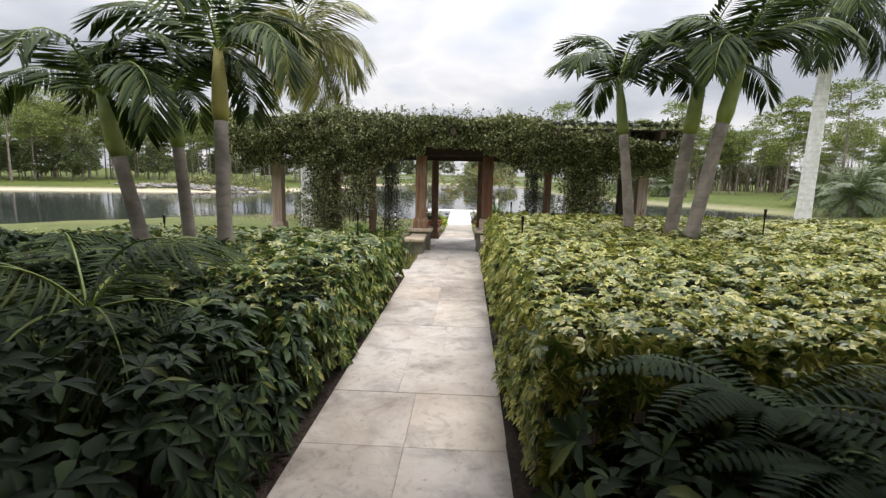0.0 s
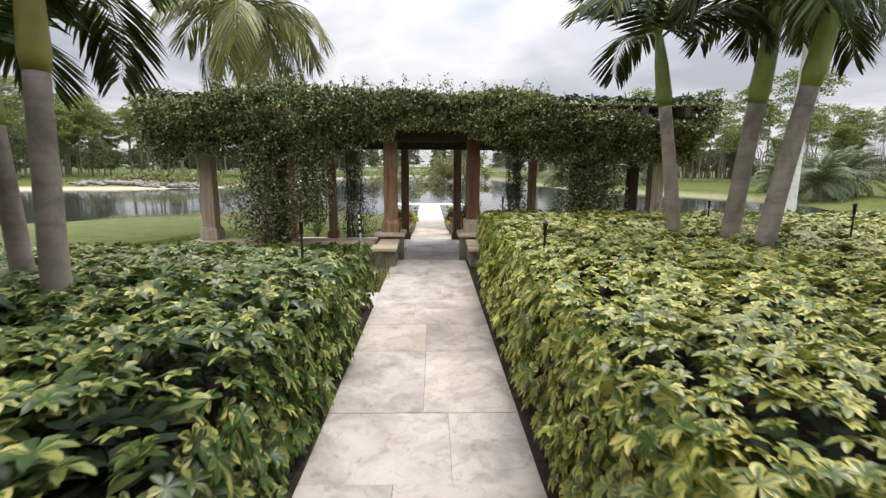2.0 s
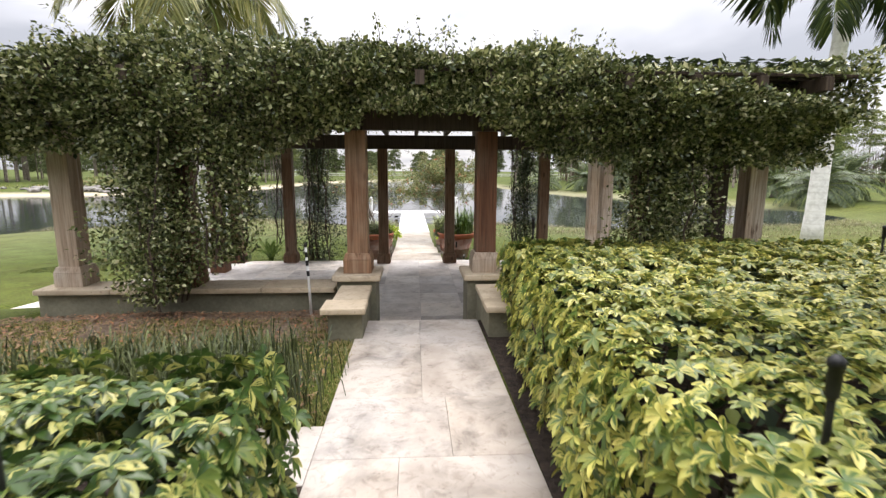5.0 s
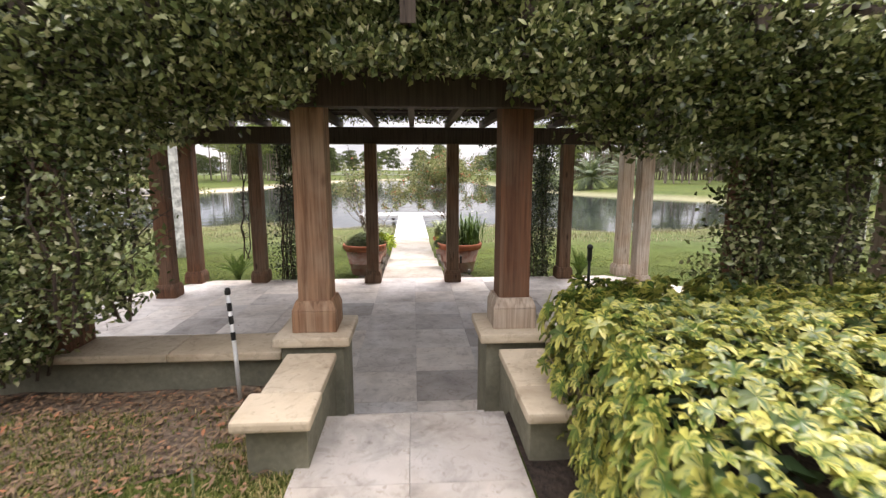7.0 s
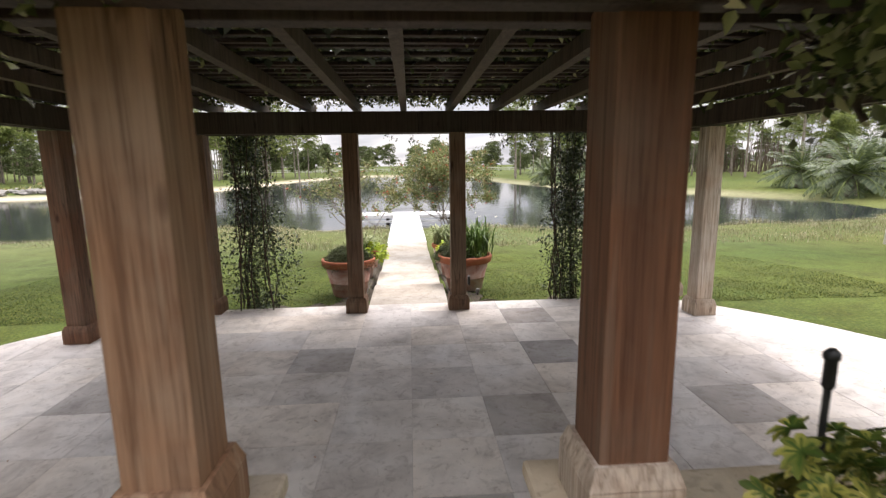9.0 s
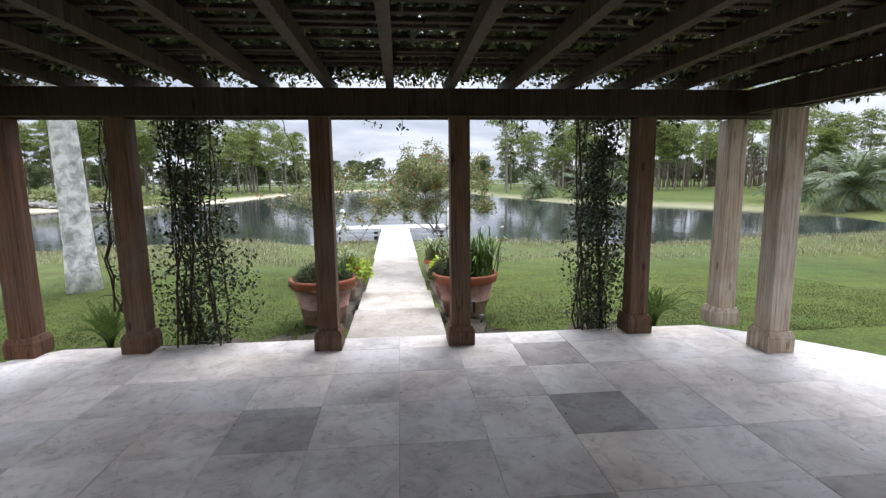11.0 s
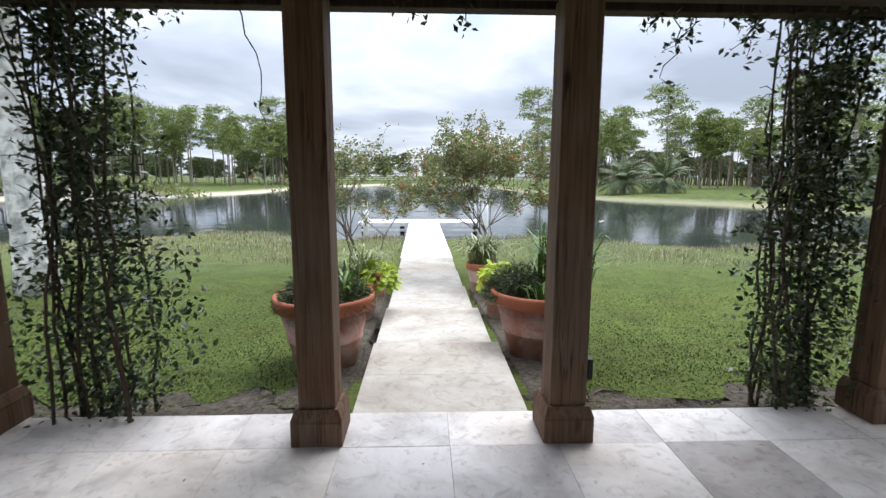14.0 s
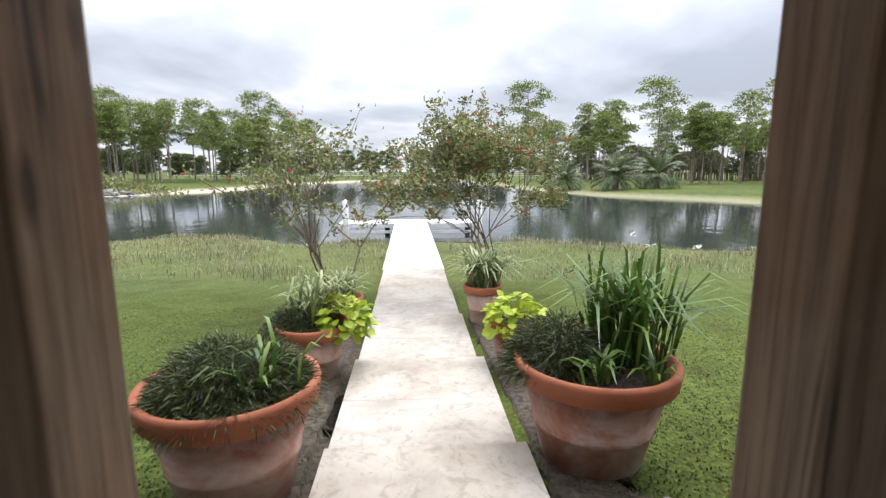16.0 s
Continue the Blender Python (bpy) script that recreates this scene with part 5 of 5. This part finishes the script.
def pot(x, y, rim_r, height, label):
    z = float(ground_height(x, y)) + 0.014
    t = thing("terracotta_pot", label, "flower pot", (x, y, z), "terracotta pots beside the walkway")
    R = rim_r
    prof = [(R * .60, 0), (R * .62, .01), (R * .72, height * .36), (R * .745, height * .37), (R * .745, height * .392), (R * .73, height * .40), (R * .88, height * .80)]
    part("body", lathe(bmesh.new(), prof), TERRACOTTA, t, smooth=True)
    rim = [(R * .86, height * .80), (R * .93, height * .80), (R * .97, height * .82), (R * 1.0, height * .96), (R * .985, height), (R * .93, height), (R * .90, height * .985), (R * .88, height * .90)]
    part("rim", lathe(bmesh.new(), rim), TERRACOTTA_RIM, t, "orange rounded rim", smooth=True)
    part("soil", lathe(bmesh.new(), [(R * .87, height * .905), (R * .5, height * .925), (.02, height * .93)], 24), MULCH, t, "dark potting soil")
    return (x, y, z + height * .92)


def sprigs(name, label, at, rad, n, h, seed, centre=(0, 0), mat=None):
    """A soft heap of feathery sprigs."""
    r = np.random.default_rng(seed)
    t = thing(name, label, "plant")
    a, q = r.uniform(0, 2 * math.pi, n), np.sqrt(r.uniform(0, 1, n))
    p = np.stack([at[0] + centre[0] + np.cos(a) * q * rad * .8, at[1] + centre[1] + np.sin(a) * q * rad * .8, at[2] + h * (1 - q ** 2) * r.uniform(0, 1, n)], 1)
    w = np.stack([np.cos(a) * q * 1.1, np.sin(a) * q * 1.1, r.uniform(-.1, .9, n)], 1) + r.normal(0, .55, (n, 3))
    p[:, 2] += .05 * bumpy(p[:, 0], p[:, 1], seed, 9.0)
    part_np("sprig", *leaves(p, w, ball_way(n, r), r.uniform(.05, .13, n) * (rad / .4) ** .5, .006, .1, .3)[:2], mat or JUNIPER, t)
    bm = bmesh.new()
    for i in range(0, n, max(1, n // 40)):
        tube(bm, [(at[0] + centre[0], at[1] + centre[1], at[2] - .02), tuple(p[i])], [.006, .003], 4)
    part("stem", bm, VINE_STEM, t)
    return t


def straps(name, label, at, n, h, w, lean, spread, seed, mat, centre=(0, 0), flowers=0):
    r = np.random.default_rng(seed)
    t = thing(name, label, "plant")
    p = np.stack([at[0] + centre[0] + r.normal(0, spread, n), at[1] + centre[1] + r.normal(0, spread, n), np.full(n, at[2] - .01)], 1)
    part_np("leaf", *blades(p, h * r.uniform(.55, 1.1, n), w, r.uniform(*lean, n), r)[:2], mat, t)
    if flowers:
        q = np.stack([at[0] + centre[0] + r.normal(0, spread * 2, flowers), at[1] + r.normal(0, spread, flowers), at[2] + h * r.uniform(.85, 1.0, flowers)], 1)
        c = np.repeat(q, 6, 0)
        part_np("flower", *leaves(c, ball_way(len(c), r, 0), np.tile([0, 0, 1.0], (len(c), 1)), .035, .02)[:2], WHITE_FLOWER, t, "tiny white flowers")
    return t


def lime(at, rad, n, seed, centre=(0, 0)):
    r = np.random.default_rng(seed)
    t = thing("sweet_potato_vine", "bright lime leaves spilling over the pot", "plant")
    w = ball_way(n, r, -.5)
    p = np.array([at[0] + centre[0], at[1] + centre[1], at[2] + .05]) + w * rad * r.uniform(.6, 1, (n, 1)) * [1, 1, .8]
    part_np("leaf", *leaves(p, w * [1, 1, .4] + r.normal(0, .4, (n, 3)) + [0, 0, -.2], w + [0, 0, .6], r.uniform(.07, .12, n), r.uniform(.06, .095, n), .15, .15)[:2], LIME_LEAF, t)


at = pot(-0.90, 6.98, .43, .60, "large weathered terracotta pot of dark feathery foliage")
sprigs("juniper", "dark feathery juniper heaped in a pot", at, .45, 9000, .23, 111)
straps("lily_tuft", "few green strap leaves among the juniper", at, 16, .40, .022, (.2, .9), .05, 112, STRAP_LEAF, (.22, -.1))
at = pot(1.02, 7.25, .46, .60, "large weathered terracotta pot planted with juniper and iris")
sprigs("juniper", "dark feathery juniper heaped in a pot", at, .36, 6000, .27, 113, (-.19, .05))
straps("iris", "upright clump of green sword leaves with small flowers", at, 190, .76, .022, (.12, 1.0), .10, 114, STRAP_LEAF, (.20, .05), 3)
straps("lily_tuft", "few green strap leaves at the pot's front", at, 22, .26, .022, (.5, 1.0), .04, 115, STRAP_LEAF, (-.05, -.25))
straps("lily_tuft", "few green strap leaves at the pot's front", at, 14, .22, .020, (.5, 1.0), .03, 116, STRAP_LEAF, (.22, -.27))
at = pot(-0.86, 8.65, .31, .47, "terracotta pot with strap leaves and lime vine")
sprigs("juniper", "dark feathery juniper heaped in a pot", at, .30, 3600, .18, 117, (-.12, 0))
straps("lily_tuft", "yellow-green strap leaves rising from a pot", at, 70, .60, .024, (.2, .9), .06, 118, PALE_STRAP, (.02, 0))
lime(at, .25, 190, 119, (.24, .02))
at = pot(0.86, 8.65, .22, .46, "small terracotta pot with lime vine")
lime(at, .25, 200, 120)
at = pot(0.82, 10.3, .23, .46, "small terracotta pot with striped strap leaves")
straps("spider_lily", "arching clump of pale striped strap leaves", at, 190, .64, .028, (.35, 1.1), .07, 121, PALE_STRAP)
at = pot(-0.80, 10.0, .22, .42, "small terracotta pot with pale grassy leaves")
straps("spider_lily", "arching clump of pale striped strap leaves", at, 90, .44, .02, (.3, .9), .06, 122, PALE_STRAP)


def tuft(x, y, seed):
    """Upright feathery fronds from one crown."""
    r = np.random.default_rng(seed)
    z = float(ground_height(x, y))
    t = thing("cycad", "low dark green tuft of stiff feathery fronds", "plant", (0, 0, 0), "tufts beside the terrace")
    ms = []
    for i in range(26):
        a, ln, lean = i * 2.4 + r.normal(0, .2), r.uniform(.42, .62), r.uniform(.25, 1.1)
        k = np.linspace(.06, 1, 24)
        o = np.array([math.cos(a), math.sin(a), 0])
        b = np.array([x, y, z]) + o * (np.sin(lean * k) * k * ln)[:, None] + np.array([0, 0, 1.0]) * (k * ln * np.cos(lean * k * .8))[:, None]
        sd = np.array([-math.sin(a), math.cos(a), 0])
        w = .075 * np.sin(np.clip(k, .06, .96) * math.pi) ** .5
        ms += [leaves(b, np.tile(sg * sd + [0, 0, .75], (24, 1)), np.tile(o, (24, 1)), w, .012, .1, .1) for sg in (-1, 1)]
    v, fc, _ = joined(*ms)
    part_np("foliage", v, fc, STRAP_LEAF, t)


tuft(-3.02, 5.95, 161)
tuft(3.12, 5.98, 162)

# ---------------------------------------------------------------- flowering shrubs


def flowering_shrub(x, y, wide, tall, n_leaf, n_flower, seed, label):
    r = np.random.default_rng(seed)
    z = float(ground_height(x, y))
    t = thing("flowering_shrub", label, "shrub", (0, 0, 0), "flowering shrubs by the dock")
    bm, tips = bmesh.new(), []

    def grow(p, d, ln, rad, depth):
        q = p + d * ln
        mid = (p + q) / 2 + r.normal(0, .03, 3)
        tube(bm, [tuple(p), tuple(mid), tuple(q)], [rad, rad * .8, rad * .62], 5)
        tips.append((mid, q, depth))
        if depth:
            for _ in range(3 if depth > 1 else 2):
                grow(q, unit(d + r.normal(0, .42, 3) * [wide / tall * 1.25, 1, .7] + [0, 0, .08]), ln * r.uniform(.62, .9), rad * .6, depth - 1)
    for _ in range(6):
        a = r.uniform(0, 2 * math.pi)
        grow(np.array([x, y, z]) + [.06 * math.cos(a), .06 * math.sin(a), -.03], unit(np.array([math.cos(a) * .5 * wide / tall, math.sin(a) * .45, 1])), tall * .30, .017, 3)
    part("branch", bm, TWIG, t)
    ends = np.array([q for m, q, d in tips if d <= 2] + [m for m, q, d in tips if d == 0])
    c = ends[r.integers(0, len(ends), n_leaf)] + r.normal(0, .06, (n_leaf, 3))
    part_np("leaf", *leaves(c, ball_way(n_leaf, r, -.4), ball_way(n_leaf, r), r.uniform(.05, .095, n_leaf), r.uniform(.022, .036, n_leaf))[:2], SHRUB_LEAF, t)
    c = np.repeat(ends[r.integers(0, len(ends), n_flower)] + r.normal(0, .05, (n_flower, 3)), 6, 0)
    part_np("flower", *leaves(c, ball_way(len(c), r), ball_way(len(c), r), .032, .024)[:2], RED_FLOWER, t, "scattered red blossoms")


flowering_shrub(1.45, 12.5, 3.6, 3.5, 12500, 260, 131, "tall open shrub with red blossoms beside the dock")
flowering_shrub(-1.05, 11.4, 2.6, 3.0, 2300, 14, 132, "half-bare twiggy shrub with few leaves")

# ---------------------------------------------------------------- grasses
r5 = np.random.default_rng(141)
n = 170000
x, y = r5.uniform(-8, 8, n), 5.75 + 7.5 * r5.uniform(0, 1, n) ** 1.6
ok = ~((x > -0.60) & (x < 0.83)) & ~((np.hypot(x - TC[0], y - TC[1]) < TR) & (y < TBACK)) & (bumpy(x, y, 4, 2.2) + r5.normal(0, .5, n) > -.75 + 1.0 * np.clip(6.6 - y, 0, 1))
x, y = x[ok], y[ok]
tall = (.5 + .5 * bumpy(x, y, 8, 3.1)) * .35 + .65
part5 = part_np("lawn_grass", *blades(np.stack([x, y, ground_height(x, y) - .005], 1), r5.uniform(.018, .042, len(x)) * tall * (1 - .65 * np.clip((y - 6.5) / 6.5, 0, 1)), .010, r5.uniform(.3, 1.3, len(x)), r5)[:2], GRASS_BLADE)
tagged(part5, "short blades of coarse lawn turf", "grass", kind="stuff")
n = 75000
x, y = r5.uniform(-4.5, -0.475, n), r5.uniform(-2.0, .2, n)
z = ground_height(x, y)
ok = bumpy(x, y, 4, 2.6) + r5.normal(0, .4, n) - 1.1 * np.clip(y + .30, 0, 1) > -.35
part6 = part_np("lawn_grass", *blades(np.stack([x, y, z - .005], 1)[ok], r5.uniform(.02, .06, ok.sum()), .006, r5.uniform(.2, .9, ok.sum()), r5)[:2], WORN_BLADE)
tagged(part6, "patchy short turf in front of the low wall", "grass", kind="stuff")
n = 66000
x = r5.uniform(-24, 24, n)
edge = 12.3 + 0.055 * np.clip(-x, 0, 14) ** 1.6 + .5 * bumpy(x, 0 * x, 2, .8)
y = edge + .9 + (21.5 - edge) * r5.uniform(0, 1, n) ** .8
d = shore_distance(x, y)
ok = (d > -0.9) & (np.abs(x - .1) > .85) & (bumpy(x, y, 6, 1.1) + r5.normal(0, .4, n) > -.35)
x, y = x[ok], y[ok]
m = len(x)
part7 = part_np("marsh_grass", *blades(np.stack([x, y, ground_height(x, y) - .03], 1), r5.uniform(.06, .19, m) * (1 + .9 * np.clip(bumpy(x, y, 3, .7), -.4, 1)), .013, r5.uniform(.05, .7, m), r5)[:2], MARSH_BLADE)
tagged(part7, "tall straw-green marsh grass along the shore", "grass", kind="stuff")
n = 4200
x, y = r5.uniform(-3.9, -.6, n), .42 - 2.3 * r5.uniform(0, 1, n) ** 1.6
part8 = part_np("leaf_litter", *leaves(np.stack([x, y, ground_height(x, y) + .03], 1), ball_way(n, r5) * [1, 1, .2], np.tile([0, 0, 1.0], (n, 1)), r5.uniform(.022, .062, n), r5.uniform(.010, .024, n))[:2], DRY_LEAF)
tagged(part8, "dry brown leaves scattered on mulch", "leaf litter", kind="stuff")
n = 46
a, q = r5.uniform(0, 2 * math.pi, n), np.sqrt(r5.uniform(0, 1, n))
x, y = TC[0] + 4.2 * q * np.cos(a), 3.4 + 2.1 * q * np.sin(a)
part9 = part_np("leaf_litter", *leaves(np.stack([x, y, np.full(n, .008)], 1), ball_way(n, r5) * [1, 1, .1], np.tile([0, 0, 1.0], (n, 1)), r5.uniform(.015, .04, n), .012)[:2], DRY_LEAF)
tagged(part9, "a few small dry leaves on terrace paving", "leaf litter", kind="stuff")

# ---------------------------------------------------------------- unseen roof and walls, added to shade the beds at the path's start
shelter = thing("house_porch", "unseen roof and walls added to shade the path's start", "house", kind="structure")
block("porch_ceiling", (-9.0, 9.0, -15.0, -6.25, 2.96, 3.3), STUCCO, shelter)
for x in (-6.0, 6.0):
    block("porch_side", (x - .1, x + .1, -15.0, -8.6, 0.2, 2.95), STUCCO, shelter)
block("porch_wall", (-9.0, 9.0, -15.3, -15.0, 0.0, 3.55), STUCCO, shelter)
for x in (-8.8, 8.8):
    block("porch_pier", (x - .2, x + .2, -8.2, -7.8, 0.2, 2.95), STUCCO, shelter)

# ---------------------------------------------------------------- garden lamps and stake


def bollard(x, y, top, label):
    t = thing("path_light", label, "garden light", (x, y, FRONT), "black stake lights")
    h = top - FRONT
    bm = bmesh.new()
    tube(bm, [(0, 0, 0), (0, 0, h - .11)], [.009, .009], 10)
    part("stake", bm, BLACK_METAL, t)
    part("head", lathe(bmesh.new(), [(.010, h - .11), (.015, h - .10), (.015, h - .03), (.019, h - .028), (.019, h - .012), (.008, h)], 16), BLACK_METAL, t, "small round cap", smooth=True)


bollard(0.98, -3.25, 1.44, "slim black stake light rising from the hedge")
bollard(-0.93, -3.20, 1.44, "slim black stake light rising from the hedge")
bollard(1.17, 0.36, 1.41, "slim black stake light beside the pergola post")
bollard(-3.43, -2.95, 1.32, "slim black stake light rising from the hedge")
bollard(4.10, -2.49, 1.54, "slim black stake light rising from the hedge")
bollard(3.78, -0.64, 1.44, "slim black stake light rising from the hedge")
stake = thing("irrigation_riser", "white plastic sprinkler riser with black marks", "sprinkler riser", (-0.99, 0.30, FRONT))
bm = bmesh.new()
tube(bm, [(0, 0, -.02), (-.012, 0, .35), (-.03, 0, .68)], [.013, .013, .012], 10)
part("pipe", bm, WHITE_PIPE, stake, smooth=True)
for z in (.40, .50, .58):
    bm = bmesh.new()
    k = -.012 - .018 * (z - .35) / .33
    tube(bm, [(k, 0, z), (k - .002, 0, z + .05)], [.0145, .0145], 10)
    part("band", bm, BLACK_METAL, stake, "black band")
part("nozzle", lathe(bmesh.new(), [(.016, .68), (.018, .70), (.012, .72)], 12), BLACK_METAL, stake).location = (-.03, 0, 0)
spot = thing("spike_light", "small grey metal spike light in the lawn edge", "garden light", (1.15, 6.62, float(ground_height(1.15, 6.62))))
bm = bmesh.new()
tube(bm, [(0, 0, -.05), (0, 0, .05)], [.012, .012], 8)
part("spike", bm, BLACK_METAL, spot)
part("lamp_head", lathe(bmesh.new(), [(.024, .045), (.030, .06), (.032, .10), (.028, .115), (.022, .118)], 16), ROCK, spot, "dull grey round head", smooth=True)
socket = block("outlet_box", (0.855, 0.885, 5.44, 5.52, 0.30, 0.42), BLACK_METAL, None)
tagged(socket, "small black outlet box on a post", "outlet box")

# ---------------------------------------------------------------- paving: slabs and tiles


def outline_clip(poly, inside, cut):
    out = []
    for a, b in zip(poly, poly[1:] + poly[:1]):
        if inside(a):
            out.append(a)
        if inside(a) != inside(b):
            out.append(cut(a, b))
    return out


def slab(name, poly, z0, z1, mat, parent, tilt=0.0):
    """A stone with a slightly eased upper edge, from its outline."""
    cx, cy = sum(p[0] for p in poly) / len(poly), sum(p[1] for p in poly) / len(poly)
    n = len(poly)
    e = 0.002
    verts = [(x, y, z0) for x, y in poly] + [(x, y, z1 - e) for x, y in poly] + [(x + (e if x < cx else -e), y + (e if y < cy else -e), z1) for x, y in poly]
    faces = [[i, (i + 1) % n, n + (i + 1) % n, n + i] for i in range(n)] + [[n + i, n + (i + 1) % n, 2 * n + (i + 1) % n, 2 * n + i] for i in range(n)] + [list(range(2 * n, 3 * n))]
    me = bpy.data.meshes.new(name)
    me.from_pydata(verts, [], faces)
    me.materials.append(mat)
    return hang(new(name, me), parent)


def rect(x0, x1, y0, y1, g=0.0007):
    return [(x0 + g, y0 + g), (x1 - g, y0 + g), (x1 - g, y1 - g), (x0 + g, y1 - g)]


path = block("path", (PX0 + .004, PX1 - .004, -12.0, 0.036, 0.20, PATH_TOP - 0.008), JOINT, bevel=0.0)
tagged(path, "straight garden path of pale travertine slabs", "path", kind="structure")
r6 = np.random.default_rng(151)
y, i = 0.04, 0
while y > -12.0:
    ln = (0.62, 0.92, 0.62, 0.78)[i % 4]
    split = PXC + ((0.0, 0.0, 0.14, -0.12)[i % 4] if y < -1.4 else 0.0)
    dz = r6.uniform(-.002, .002)
    for a, b in ((PX0 - .012, split), (split, PX1 + .012)):
        slab("slab", rect(a, b, max(y - ln, -12.0), y), PATH_TOP - .06, PATH_TOP + dz, PATH_STONE, path)
    y -= ln
    i += 1
slab("slab", rect(-0.84, PX0 - .014, -2.3, -1.80), PATH_TOP - .06, PATH_TOP - .004, PATH_STONE, path)
steps = thing("steps", "stone steps down between the wing walls", "steps", kind="structure")
for k, (a, b, z) in enumerate(((0.04, 0.34, 0.33), (0.34, 0.64, 0.165))):
    block("riser", (-0.352, 0.52, a + .01, b, 0.0 if k else -0.02, z - .045), PATH_STONE, steps, bevel=0.0)
    for u, v in ((-0.352, PXC), (PXC, 0.52)):
        slab("tread", rect(u, v, a - .0, b + .02), z - .045, z, PATH_STONE, steps)

cx, cy = TC
ring = [(cx + TR * math.cos(t), cy + TR * math.sin(t)) for t in np.linspace(.18, math.pi - .18, 90)]
pts = [(x, min(y, TBACK)) for x, y in ring] + [(cx - 4.0, 2.2), (cx - 4.0, .55), (cx + 4.0, .55), (cx + 4.0, 2.2)]
bm = bmesh.new()
low, high = [bm.verts.new((x, y, -.16)) for x, y in pts], [bm.verts.new((x, y, -.008)) for x, y in pts]
bm.faces.new(high)
for i in range(len(pts)):
    j = (i + 1) % len(pts)
    bm.faces.new((low[i], low[j], high[j], high[i]))
terrace = tagged(part("terrace", bm, JOINT), "round sunken terrace paved in square stone tiles", "terrace", kind="structure")
GX, GY = 0.579, 0.594
dark = {(0, 0), (-2, 4), (2, 4), (2, 6), (1, 2), (4, 2), (-5, 3), (3, 0)}
middling = {(0, 3), (0, 5), (1, 5), (-1, 5), (-2, 3), (-4, 5), (-4, 4), (-3, 4), (4, 3), (5, 3), (3, 5), (-5, 1), (-1, 1), (-7, 2)}


def clip_circle(poly):
    R2 = (TR + .004) ** 2

    def inside(p):
        return (p[0] - cx) ** 2 + (p[1] - cy) ** 2 <= R2

    def cut(a, b):
        lo, hi = (a, b) if inside(a) else (b, a)
        for _ in range(22):
            m = ((lo[0] + hi[0]) / 2, (lo[1] + hi[1]) / 2)
            lo, hi = (m, hi) if inside(m) else (lo, m)
        return lo
    fine = []
    for a, b in zip(poly, poly[1:] + poly[:1]):
        fine += [(a[0] + (b[0] - a[0]) * k / 3, a[1] + (b[1] - a[1]) * k / 3) for k in range(3)]
    return outline_clip(fine, inside, cut) if not all(inside(p) for p in poly) else poly


for i in range(-10, 10):
    for j in range(-1, 8):
        x0, y0 = 0.09 + i * GX, 1.155 + j * GY
        y1 = min(y0 + GY, TBACK + .004)
        y0 = max(y0, 0.64 if -0.4 < x0 + GX / 2 < 0.6 else 0.94)
        if abs(x0 + GX / 2 - cx) > 3.9:
            y0 = max(y0, 2.2)
        if y1 - y0 < .03:
            continue
        poly = clip_circle(rect(x0, x0 + GX, y0, y1))
        if len(poly) < 3:
            continue
        mat = TILE_GREY if (i, j) in dark else TILE_MID if (i, j) in middling else TILE
        slab("tile", poly, -.05, r6.uniform(-.0015, .0015), mat, terrace)

side_path = thing("side_path", "curved pale stone path beyond the shrub bed", "path", kind="structure")
for k in range(16):
    a0, a1 = radians(196 + k * 6.0), radians(196 + (k + 1) * 6.0)
    ring2 = [(-2.2 + q * math.cos(a), 0.9 + q * math.sin(a)) for q, a in ((5.1, a0), (6.3, a0), (6.3, a1), (5.1, a1))]
    if all(px < -4.4 for px, py in ring2):
        slab("slab", ring2, 0.2, 0.50, PATH_STONE, side_path)
walkway = block("walkway", (-.40, .55, 5.78, 5.80, -.36, -.13), JOINT, bevel=0.0)
tagged(walkway, "pale travertine walkway stepping down to the dock", "walkway", kind="structure")


def walk_x(y):
    """The walkway runs a little to the left of straight ahead."""
    return 0.055 - 0.010 * (y - 7.0)


for a, b, z in ((5.77, 7.22, -.11), (7.22, 8.80, -.225), (8.80, 10.6, -.365), (10.6, 12.1, -.415), (12.1, 13.8, -.425)):
    half = (b - a) / 2
    for k in range(2):
        u, v = a + k * half, a + (k + 1) * half
        c = walk_x((a + b) / 2)
        slab("slab", rect(c - .575, c + .575, u, v, .001), z - .25, z, WALK_STONE, walkway)
for k in range(116):
    y = 13.81 + k * .0728
    c = walk_x(y)
    slab("deck_board", rect(c - .60, c + .60, y, y + .0725), -.48, -.44, WHITE_WOOD, walkway)
for side in (-.52, .46):
    bm = bmesh.new()
    add_box(bm, 0, .07, 13.84, 22.23, -.66, -.484)
    for v in bm.verts:
        v.co.x += walk_x(v.co.y) + side
    part("stringer", bm, WHITE_WOOD, walkway)
